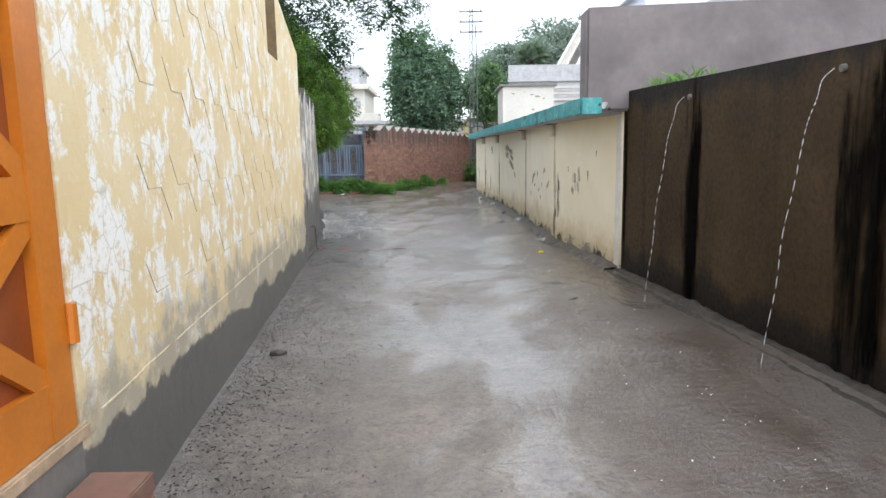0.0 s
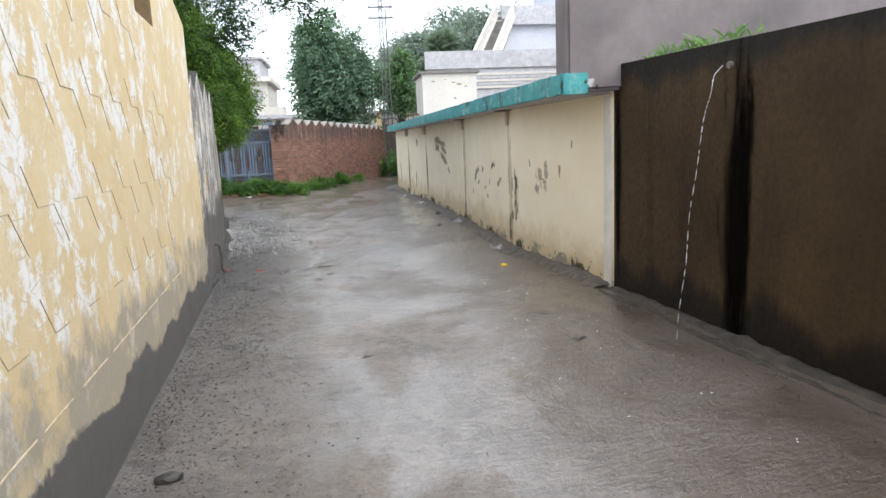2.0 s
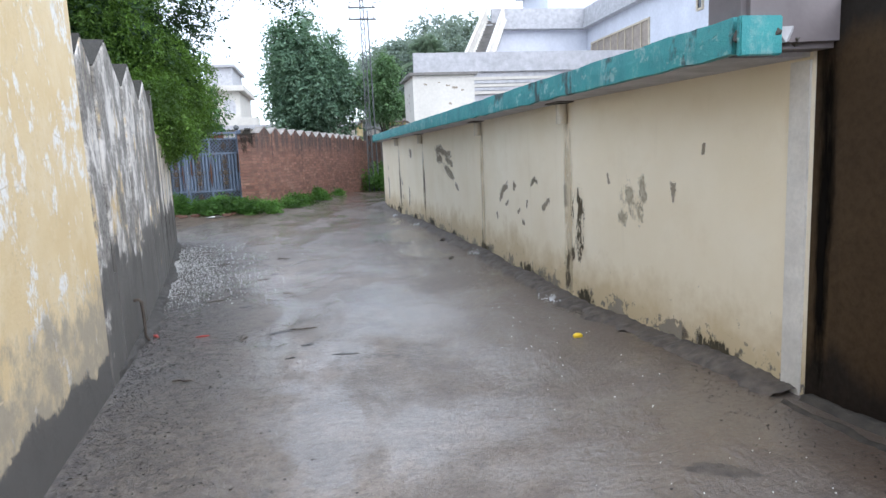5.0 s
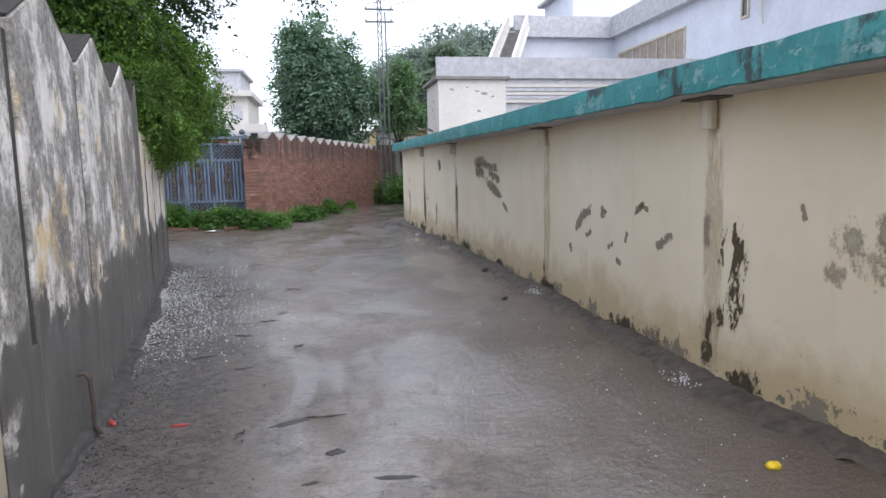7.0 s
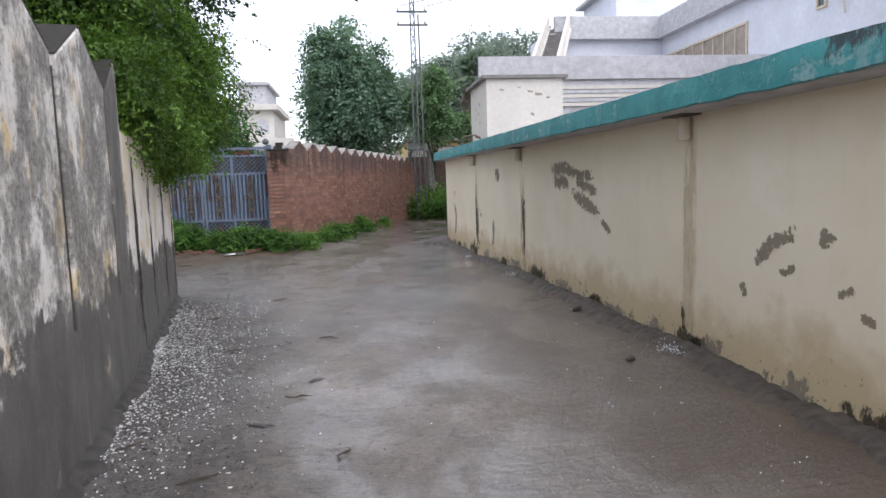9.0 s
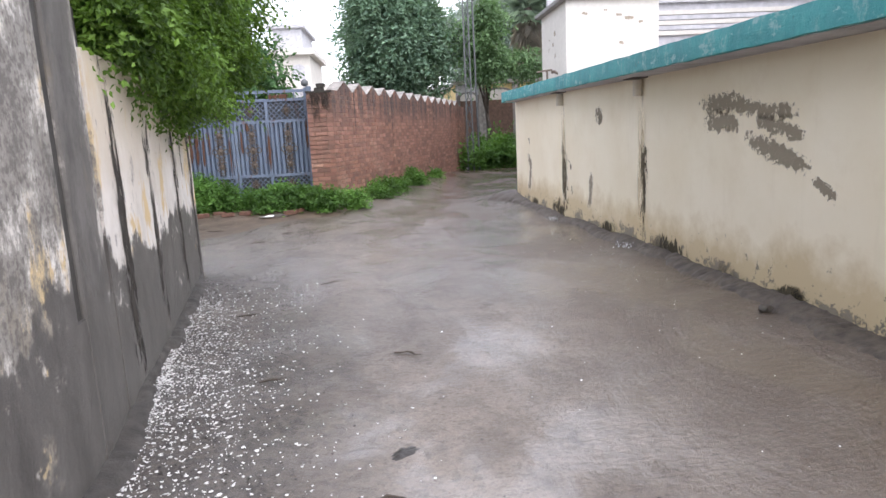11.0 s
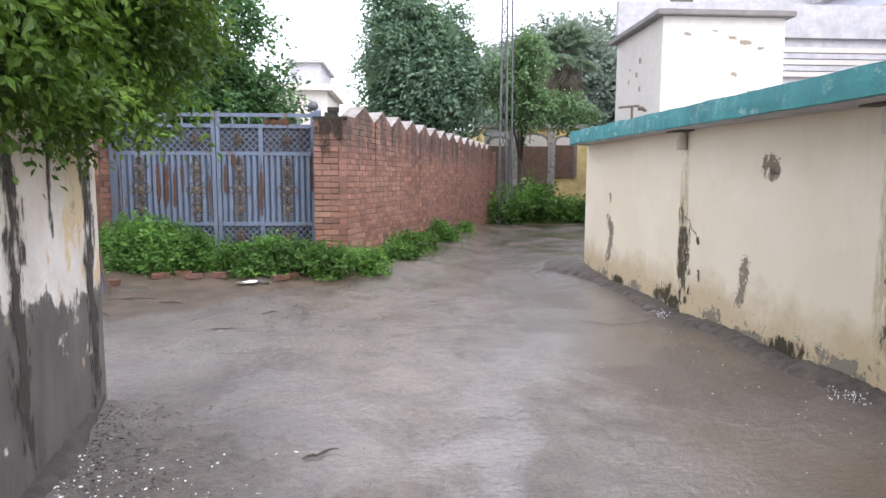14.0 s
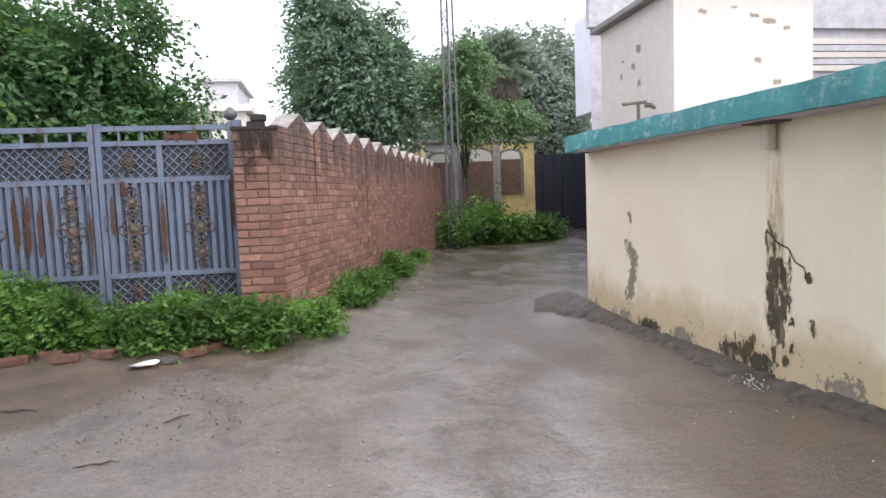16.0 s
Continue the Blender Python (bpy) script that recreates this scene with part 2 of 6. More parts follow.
def wall_dark():
    n = Net("rain_soaked_brown_plaster")
    xyz = n.z()
    big = n.noise(0.9, 6, 0.6)
    fine = n.noise(26, 6, 0.7)
    drip = n.noise(1.0, 7, 0.65, n.scaled(2.3, 2.3, 0.22))
    col = n.mix(n.step(big, 0.3, 0.7), (0.032, 0.019, 0.0095), (0.072, 0.046, 0.022))
    col = n.mix(n.step(fine, 0.45, 0.75, 0, 0.5), col, (0.018, 0.013, 0.008))
    col = n.mix(n.step(drip, 0.55, 0.66, 0, 0.4), col, (0.014, 0.011, 0.008))
    top = n.math("ADD", xyz[2], n.math("MULTIPLY", drip, 0.7))
    col = n.mix(n.step(top, 2.28, 2.4, 0, 0.9), col, (0.013, 0.012, 0.011))
    col = n.mix(n.step(n.math("SUBTRACT", xyz[2], n.math("MULTIPLY", drip, 0.75)), 0.05, -0.08, 0, 0.8), col, (0.007, 0.006, 0.006))
    return n.done(col, n.step(fine, 0.3, 0.7, 0.5, 0.75), fine, 0.3, 0.01, 0, 0.18)


def paint_teal():
    n = Net("flaking_teal_paint")
    big = n.noise(2.2, 7, 0.68)
    fine = n.noise(20, 7, 0.74)
    drip = n.noise(1.0, 7, 0.72, n.scaled(6, 6, 1.6))
    chip = n.noise(5.5, 8, 0.72, n.scaled(1, 1, 1.6, (2, 2, 2)))
    xyz = n.z()
    col = n.mix(n.step(big, 0.3, 0.7), (0.028, 0.2, 0.215), (0.055, 0.34, 0.34))
    col = n.mix(n.step(n.math("ADD", n.math("MULTIPLY", drip, 0.65), n.math("MULTIPLY", fine, 0.35)), 0.53, 0.64, 0, 0.75), col, (0.3, 0.46, 0.46))
    pale = n.step(chip, 0.58, 0.62)
    col = n.mix(n.math("MULTIPLY", pale, 0.8), col, (0.28, 0.47, 0.47))
    near = n.step(xyz[1], 14.0, 8.0, -0.03, 0.05)
    dark = n.step(n.math("ADD", n.noise(1.0, 8, 0.72, n.scaled(2.2, 2.2, 1.1, (5, 5, 5))), near), 0.6, 0.65, 0, 0.92)
    col = n.mix(dark, col, (0.03, 0.04, 0.042))
    return n.done(col, 0.6, n.math("ADD", n.math("ADD", big, fine), n.math("MULTIPLY", pale, -0.8)), 0.55, 0.025)


def brick_clay(name, joined):
    n = Net(name)
    fine = n.noise(45, 6, 0.72)
    big = n.noise(1.1, 6, 0.62)
    r = n.island if joined else n.rand()
    ramp = n.t.nodes.new("ShaderNodeValToRGB")
    n.feed(ramp.inputs[0], r)
    stops = ramp.color_ramp.elements
    stops[0].position, stops[0].color = 0.0, (0.13, 0.066, 0.046, 1)
    stops[1].position, stops[1].color = 1.0, (0.35, 0.2, 0.135, 1)
    for at, c in ((0.35, (0.22, 0.1, 0.066, 1)), (0.7, (0.27, 0.135, 0.088, 1)), (0.93, (0.32, 0.16, 0.115, 1))):
        stops.new(at).color = c
    col = n.mix(n.step(big, 0.4, 0.7, 0, 0.5), ramp.outputs[0], (0.24, 0.13, 0.1))
    col = n.mix(n.step(fine, 0.5, 0.75, 0, 0.5), col, (0.2, 0.1, 0.075))
    drip = n.noise(1.0, 7, 0.65, n.scaled(4.5, 4.5, 0.35))
    xyz = n.z()
    soot = n.math("MULTIPLY", n.step(drip, 0.38, 0.56), n.step(n.math("ADD", xyz[2], drip), 2.2, 2.65))
    col = n.mix(n.math("MULTIPLY", soot, 0.9), col, (0.05, 0.038, 0.034))
    col = n.mix(n.step(n.noise(1.5, 6, 0.65, n.scaled(1, 1, 1.5, (9, 0, 0))), 0.56, 0.72, 0, 0.55), col, (0.33, 0.24, 0.18))
    grub = n.noise(6.0, 7, 0.72, n.scaled(1, 1, 2.2, (2, 6, 1)))
    col = n.mix(n.step(grub, 0.46, 0.62, 0, 0.6), col, (0.11, 0.07, 0.05))
    return n.done(col, 0.7, fine, 0.4, 0.008)


def decal(name, colours, scale, stretch, cut=0.3, rough=0.8, spec=0.3, soft=0.12, ends=2.0, break_up=3.0):
    """Ragged stain: a thin sheet that shows only where broken noise and its own middle overlap."""
    n = Net(name)
    uv = n.t.nodes.new("ShaderNodeTexCoord").outputs["UV"]
    sp = n.t.nodes.new("ShaderNodeSeparateXYZ")
    n.feed(sp.inputs[0], uv)
    du = n.math("ABSOLUTE", n.math("SUBTRACT", n.math("MULTIPLY", sp.outputs[0], 2.0), 1.0))
    dv = n.math("ABSOLUTE", n.math("SUBTRACT", n.math("MULTIPLY", sp.outputs[1], 2.0), 1.0))
    r = n.math("SQRT", n.math("ADD", n.math("POWER", du, ends), n.math("POWER", dv, 3.0)))
    nz = n.noise(scale, 8, 0.72, n.scaled(1, 1, stretch))
    v = n.math("ADD", n.math("SUBTRACT", 1.0, r), n.math("MULTIPLY", n.math("SUBTRACT", nz, 0.5), break_up))
    a = n.step(v, cut, cut + soft)
    g = n.noise(scale * 4, 5, 0.7)
    n.done(n.mix(g, *colours), rough, g, 0.4, 0.01, 0, spec)
    tr = n.t.nodes.new("ShaderNodeBsdfTransparent")
    ms = n.t.nodes.new("ShaderNodeMixShader")
    n.feed(ms.inputs[0], a)
    n.feed(ms.inputs[1], tr.outputs[0])
    n.feed(ms.inputs[2], n.b.outputs[0])
    n.feed(n.out.inputs["Surface"], ms.outputs[0])
    return n.m


def leafy(name, dark, light, rough=0.5):
    n = Net(name)
    big = n.noise(1.1, 3)
    clump = n.step(n.noise(3.2, 4, 0.6), 0.42, 0.62)
    col = n.mix(n.math("ADD", n.math("MULTIPLY", n.island, 0.5), n.math("MULTIPLY", clump, 0.5)), dark, light)
    col = n.mix(n.step(big, 0.42, 0.62, 0, 0.7), col, [v * 0.55 for v in dark])
    n.done(col, rough, spec=0.3)
    tr = n.node("ShaderNodeBsdfTranslucent")
    n.feed(tr.inputs["Color"], n.mix(0.5, col, (light[0] * 1.3, light[1] * 1.3, light[2] * 0.8)))
    ms = n.t.nodes.new("ShaderNodeMixShader")
    ms.inputs[0].default_value = 0.3
    n.feed(ms.inputs[1], n.b.outputs[0])
    n.feed(ms.inputs[2], tr.outputs[0])
    n.feed(n.out.inputs["Surface"], ms.outputs[0])
    return n.m


def rusty_blue():
    n = Net("rusting_blue_gate_paint")
    fine = n.noise(22, 6, 0.7)
    drip = n.noise(1.0, 7, 0.7, n.scaled(9, 9, 1.2))
    col = n.mix(n.noise(4, 4), (0.1, 0.132, 0.185), (0.18, 0.225, 0.3))
    col = n.mix(n.step(n.math("ADD", n.math("MULTIPLY", drip, 0.75), n.math("MULTIPLY", fine, 0.25)), 0.55, 0.62), col, (0.13, 0.066, 0.038))
    return n.done(col, 0.55, fine, 0.2, 0.005, 0.2)


M = dict(
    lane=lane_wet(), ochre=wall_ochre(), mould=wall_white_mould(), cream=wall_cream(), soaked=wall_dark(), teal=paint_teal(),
    brick=brick_clay("old_brick", False), brick_far=brick_clay("old_brick_joined", True),
    d_peel=decal("ragged_peeled_render", ((0.22, 0.19, 0.15), (0.34, 0.3, 0.24)), 15, 0.8, 0.5),
    d_moss=decal("ragged_black_moss", ((0.03, 0.027, 0.018), (0.13, 0.11, 0.075)), 15, 0.4, 0.4, 0.8, 0.2, 0.22),
    d_run=decal("faint_brown_run", ((0.72, 0.63, 0.46), (0.6, 0.52, 0.37)), 7, 0.22, 0.25, 0.8, 0.2, 1.3, 6.0),
    d_flake=decal("flaked_off_paint", ((0.2, 0.17, 0.13), (0.38, 0.33, 0.25)), 20, 1.0, 0.46, 0.85, 0.2, 0.12, 8.0, 3.9),
    d_rot=decal("black_rotten_plaster", ((0.035, 0.03, 0.02), (0.17, 0.14, 0.09)), 16, 0.45, 0.62, 0.85, 0.2, 0.16, 8.0, 5.0),
    d_ghost=decal("faded_damp_mark", ((0.5, 0.45, 0.34), (0.33, 0.3, 0.23)), 9, 0.7, 0.4, 0.85, 0.2, 0.7, 4.0, 4.0),
    d_black=decal("ragged_black_run", ((0.03, 0.027, 0.023), (0.1, 0.09, 0.078)), 10, 0.3, 0.36, 0.8, 0.2, 0.4, 2.0, 4.6),
    d_soot=decal("ragged_soot", ((0.03, 0.024, 0.02), (0.07, 0.05, 0.04)), 7, 0.5, 0.5, 0.85, 0.2, 0.7),
    d_soak=decal("ragged_soaked_run", ((0.004, 0.0035, 0.003), (0.008, 0.0065, 0.005)), 5, 0.16, 0.2, 0.95, 0.04, 0.6),
    mortar=plain("grey_mortar", (0.165, 0.105, 0.078), 0.9, 0.4, 14),
    cement=plain("wet_grey_cement", (0.17, 0.16, 0.145), 0.45, 0.3, 4),
    cement_cap=plain("pale_cement_cap", (0.27, 0.25, 0.225), 0.7, 0.5, 7),
    moss=plain("black_mossy_render", (0.03, 0.027, 0.02), 0.8, 0.5, 22, 0.6),
    # darker tone painting the shade inside the scored cuts
    score=plain("scored_line_shade", (0.42, 0.34, 0.22), 0.9, 0.5, 30),
    pale_seam=plain("pale_plaster_seam", (0.6, 0.5, 0.34), 0.85, 0.3, 20),
    mud_brick=plain("muddy_brick", (0.15, 0.075, 0.05), 0.7, 0.5, 14, 0.6),
    # dark colour standing for the shade in the panel grooves
    joint=plain("wall_joint_groove_shade", (0.045, 0.042, 0.036), 0.8, 0.5, 9),
    grime=plain("dark_damp_streak", (0.11, 0.1, 0.085), 0.7, 0.5, 9),
    soil=plain("wet_mud", (0.105, 0.078, 0.055), 0.5, 0.4, 5, 0.8),
    d_rust=decal("ragged_rust_run", ((0.06, 0.03, 0.02), (0.12, 0.06, 0.035)), 14, 0.15, 0.36, 0.7, 0.2, 0.3),
    stone=plain("grey_rubble", (0.075, 0.064, 0.052), 0.6, 0.4, 18, 0.6),
    orange=plain("orange_gloss_gate_paint", (0.5, 0.155, 0.014), 0.35, 0.15, 5, 0.1),
    orange_deep=plain("deep_orange_sheet", (0.24, 0.055, 0.012), 0.4, 0.2, 6, 0.1),
    blue=rusty_blue(), rust=plain("rusty_scroll_iron", (0.115, 0.09, 0.068), 0.6, 0.5, 25, 0.3, 0.2),
    white=plain("chalky_white_wall", (0.58, 0.555, 0.5), 0.8, 0.08, 1.5),
    whiteblue=plain("bluish_white_house_paint", (0.64, 0.66, 0.72), 0.8, 0.1, 0.8),
    greywhite=plain("weathered_grey_parapet", (0.46, 0.46, 0.475), 0.85, 0.22, 5.0),
    dark_render=plain("dark_wet_render", (0.15, 0.13, 0.132), 0.65, 0.35, 1.3, 0.3),
    frame=plain("cream_window_frame", (0.55, 0.48, 0.36), 0.6, 0.2, 8),
    curtain=plain("curtained_pane", (0.3, 0.25, 0.2), 0.35, 0.3, 4, 0.0),
    glass=plain("dark_window_glass", (0.05, 0.06, 0.07), 0.1, 0.2, 3, 0.0),
    yellow=plain("yellow_lime_wash", (0.6, 0.46, 0.2), 0.85, 0.35, 2.0),
    door=plain("old_brown_door", (0.13, 0.075, 0.05), 0.6, 0.35, 9),
    black=plain("dark_navy_gate_paint", (0.02, 0.024, 0.035), 0.5, 0.3, 5),
    silt=plain("wet_grey_silt", (0.1, 0.082, 0.066), 0.55, 0.6, 13, 1.0),
    grit=plain("dark_wet_grit", (0.035, 0.03, 0.026), 0.4, 0.4, 30),
    foam=plain("white_splashed_water", (0.85, 0.87, 0.88), 0.15, 0.05, 30),
    rail=plain("pale_stair_rail", (0.66, 0.63, 0.57), 0.6, 0.15, 5),
    tan=plain("worn_tan_threshold", (0.4, 0.29, 0.19), 0.7, 0.35, 9),
    kerb_grey=plain("broken_grey_footing", (0.055, 0.05, 0.044), 0.75, 0.5, 9, 0.9),
    kerb=plain("mossy_black_kerb", (0.05, 0.042, 0.032), 0.85, 0.6, 11, 1.0),
    slot=plain("dark_brown_board", (0.16, 0.115, 0.06), 0.8, 0.3, 9),
    steel=plain("galvanised_steel", (0.11, 0.118, 0.12), 0.5, 0.25, 6, 0.1, 0.3),
    bark=plain("wet_bark", (0.07, 0.055, 0.042), 0.8, 0.4, 10, 0.8),
    pipe=plain("dull_white_pipe", (0.6, 0.55, 0.45), 0.5, 0.15, 8),
    paper=plain("wet_white_plate", (0.75, 0.75, 0.73), 0.5, 0.1, 9),
    yellow_plastic=plain("bright_yellow_plastic", (0.85, 0.6, 0.02), 0.35, 0.1, 9, 0.05),
    red_plastic=plain("red_plastic", (0.34, 0.04, 0.03), 0.4, 0.1, 9, 0.05),
    leaf_dark=leafy("dark_tree_leaves", (0.006, 0.02, 0.007), (0.05, 0.11, 0.03)),
    leaf_hang=leafy("fresh_hanging_leaves", (0.014, 0.042, 0.009), (0.2, 0.36, 0.055)),
    leaf_mid=leafy("mid_green_leaves", (0.03, 0.085, 0.036), (0.125, 0.26, 0.088)),
    # green leaves lightened and blued to paint in the rain haze
    leaf_blue=leafy("green_leaves_haze_blued", (0.075, 0.14, 0.098), (0.27, 0.41, 0.275)),
    # rain haze is mixed into this leaf colour, pale and greyed
    leaf_far=leafy("far_leaves_haze_tinted", (0.19, 0.25, 0.22), (0.3, 0.37, 0.31), 0.7),
    # young tree's green, paled in the colour for the haze before it
    leaf_young=leafy("young_leaves_haze_paled", (0.08, 0.15, 0.07), (0.24, 0.39, 0.18)),
    weed=leafy("fresh_weed_leaves", (0.03, 0.085, 0.016), (0.2, 0.4, 0.085)),
    palm=leafy("palm_fronds", (0.15, 0.22, 0.16), (0.3, 0.39, 0.27), 0.6), palm_dry=leafy("dry_palm_skirt", (0.2, 0.185, 0.155), (0.33, 0.29, 0.24), 0.8),
    # colour for the dim greenery that shows through the open lattice
    lattice_dim=plain("dim_view_through_lattice", (0.045, 0.05, 0.055), 0.7, 0.5, 30, 0.3),
)
wn_ = Net("running_water")
wn_.done((0.9, 0.93, 0.95), 0.08)
wn_.b.inputs["Transmission Weight"].default_value = 0.6
wn_.b.inputs["IOR"].default_value = 1.33
M["water"] = wn_.m


# ---- mesh helpers ----
def finish(name, bm, material, parent=None, label="", smooth=False):
    me = bpy.data.meshes.new(name)
    bmesh.ops.recalc_face_normals(bm, faces=bm.faces)
    bm.to_mesh(me)
    bm.free()
    for m in material if isinstance(material, (list, tuple)) else [material]:
        me.materials.append(m)
    if smooth:
        for p in me.polygons:
            p.use_smooth = True
    ob = new(name, me)
    ob.parent = parent
    if label:
        ob["label"] = label
    return ob


def part(name, bm, material, parent, label="", smooth=False):
    return finish(name, bm, material, parent, label, smooth)


def thing(name, label, category, at=(0, 0, 0), turn=0, group="", kind=""):
    ob = new(name)
    ob.empty_display_size = 0.1
    ob.matrix_world = pose(*at, 0, 0, turn)
    return tagged(ob, label, category, group, kind)


def box(x0, x1, y0, y1, z0, z1, bevel=0.0, bm=None):
    bm = bm or bmesh.new()
    vs = [bm.verts.new((x, y, z)) for x in (x0, x1) for y in (y0, y1) for z in (z0, z1)]
    fs = [bm.faces.new([vs[i] for i in f]) for f in ((0, 1, 3, 2), (4, 6, 7, 5), (0, 4, 5, 1), (2, 3, 7, 6), (0, 2, 6, 4), (1, 5, 7, 3))]
    if bevel:
        bmesh.ops.bevel(bm, geom=list({e for f in fs for e in f.edges}), offset=bevel, segments=2, affect="EDGES")
    return bm


def prism(poly, z0, z1, bm=None):
    """Upright prism over a plan polygon."""
    bm = bm or bmesh.new()
    lo = [bm.verts.new((x, y, z0)) for x, y in poly]
    hi = [bm.verts.new((x, y, z1)) for x, y in poly]
    n = len(poly)
    bm.faces.new(lo[::-1])
    bm.faces.new(hi)
    for i in range(n):
        bm.faces.new((lo[i], lo[(i + 1) % n], hi[(i + 1) % n], hi[i]))
    return bm


def tube(path, radii, sides=8, bm=None, cap=True):
    bm = bm or bmesh.new()
    rings = []
    pts = [Vector(p) for p in path]
    for i, p in enumerate(pts):
        d = (pts[min(i + 1, len(pts) - 1)] - pts[max(i - 1, 0)]).normalized()
        q = d.to_track_quat("Z", "Y")
        r = radii[i] if isinstance(radii, (list, tuple)) else radii
        rings.append([bm.verts.new(p + q @ Vector((r * math.cos(a), r * math.sin(a), 0))) for a in (2 * math.pi * k / sides for k in range(sides))])
    for a, b in zip(rings, rings[1:]):
        for k in range(sides):
            bm.faces.new((a[k], a[(k + 1) % sides], b[(k + 1) % sides], b[k]))
    if cap:
        bm.faces.new(rings[0][::-1])
        bm.faces.new(rings[-1])
    return bm


def along(a, b, s):
    """Plan point at s metres from a towards b, with the unit way and the left normal."""
    a, b = Vector(a), Vector(b)
    w = (b - a).normalized()
    return a + w * s, w, Vector((-w.y, w.x))


def line_x(pts, y):
    return float(np.interp(y, [p[1] for p in pts], [p[0] for p in pts]))


# ---- plan ----
WALL_L = [(-1.02, -6.0), (-1.30, 2.2), (-1.95, 9.15)]
WALL_L2 = [(-1.95, 9.15), (-2.10, 10.4), (-2.56, 13.45), (-2.70, 14.2)]
WALL_L3 = [(-2.70, 14.2), (-3.443, 18.25)]
DARK = [(3.23, -6.0), (2.08, 7.5)]
CREAM = [(2.06, 7.5), (1.76, 10.0), (1.70, 13.2), (1.56, 17.8), (1.36, 20.2), (1.25, 23.5)]
SLAB = [(1.57, 7.45), (0.97, 23.4)]
BRICK_C, BRICK_F = (-2.27, 23.3), (1.6, 36.0)
GATE_Y = 23.75


def smooth01(v):
    v = np.clip(v, 0, 1)
    return v * v * (3 - 2 * v)


def ground_z(x, y):
    x, y = np.asarray(x, float), np.asarray(y, float)
    right = 0.12 * smooth01((x - 0.2) / 1.6) * smooth01((y + 2) / 6) * (1 - smooth01((y - 24) / 5))
    wx = BRICK_C[0] + (y - BRICK_C[1]) * (BRICK_F[0] - BRICK_C[0]) / (BRICK_F[1] - BRICK_C[1])
    verge = 0.16 * smooth01(1 - (x - wx) / 1.6) * smooth01((y - 20.5) / 2.5) * (1 - smooth01((y - 30) / 6))
    dip = -0.03 * np.exp(-((x + 0.4 + 0.05 * y) / 1.2) ** 2)
    rough = 0.012 * np.sin(2.1 * x + 1.3 * y) * np.sin(1.7 * y - 0.9 * x) + 0.006 * np.sin(6.3 * x + 2.0) * np.sin(5.1 * y)
    near = (np.abs(x) < 30) & (y < 60)
    return np.where(near, right + verge + dip + rough, 0.0) - 0.05 * (~near)


# ---- ground ----
def build_ground():
    xs = np.concatenate([[-1500, -400, -120, -40, -20, -12, -9, -7.5], np.arange(-6.8, 6.8, 0.14), [7.5, 9, 12, 20, 40, 120, 400, 1500]])
    ys = np.concatenate([[-1500, -300, -60, -20, -10, -6], np.arange(-4, 40, 0.14), [41, 43, 46, 50, 56, 70, 100, 200, 500, 1500]])
    gx, gy = np.meshgrid(xs, ys)
    gz = ground_z(gx, gy)
    verts = np.stack([gx, gy, gz], -1).reshape(-1, 3)
    nx, ny = len(xs), len(ys)
    faces = [(j * nx + i, j * nx + i + 1, (j + 1) * nx + i + 1, (j + 1) * nx + i) for j in range(ny - 1) for i in range(nx - 1)]
    me = bpy.data.meshes.new("ground")
    me.from_pydata(verts.tolist(), [], faces)
    me.materials.append(M["lane"])
    for p in me.polygons:
        p.use_smooth = True
    tagged(new("ground", me), "wet grey-brown concrete village lane with puddles", "ground", kind="structure")


build_ground()


# ---- walls ----
def wall_run(name, pts, z0, z1, thick, material, label, side):
    """Thick wall along a plan line; side is +1 when the body lies to the left of the run."""
    bm = bmesh.new()
    rows = []
    for i, p in enumerate(pts):
        a = Vector(pts[max(i - 1, 0)])
        b = Vector(pts[min(i + 1, len(pts) - 1)])
        w = (b - a).normalized()
        nrm = Vector((-w.y, w.x)) * side * thick
        q = Vector(p) + nrm
        top = z1(p[1]) if callable(z1) else z1
        rows.append([bm.verts.new((p[0], p[1], z0)), bm.verts.new((p[0], p[1], top)), bm.verts.new((q.x, q.y, top)), bm.verts.new((q.x, q.y, z0))])
    for a, b in zip(rows, rows[1:]):
        for k in range(4):
            bm.faces.new((a[k], a[(k + 1) % 4], b[(k + 1) % 4], b[k]))
    bm.faces.new(rows[0])
    bm.faces.new(rows[-1][::-1])
    return tagged(finish(name, bm, material), label, "wall", kind="structure")


def stain(parent, pts, cy, cz, w, h, material, label, name="stain", out=0.003, lean=0.0):
    """Thin sheet on a wall that faces the lane, following the wall's line."""
    bm = bmesh.new()
    uv = bm.loops.layers.uv.new("UVMap")
    side = -1 if pts[0][0] > 0 else 1
    n = 4
    grid = []
    for i in range(n + 1):
        y = cy + w * (i / n - 0.5)
        grid.append([(bm.verts.new((line_x(pts, y) + side * out, y + lean * (k - 0.5) * h, cz + h * (k - 0.5))), i / n, k) for k in (0, 1)])
    for a, b in zip(grid, grid[1:]):
        f = bm.faces.new((a[0][0], b[0][0], b[1][0], a[1][0]))
        for lp, c in zip(f.loops, (a[0], b[0], b[1], a[1])):
            lp[uv].uv = (c[1], c[2])
    return part(name, bm, material, parent, label)


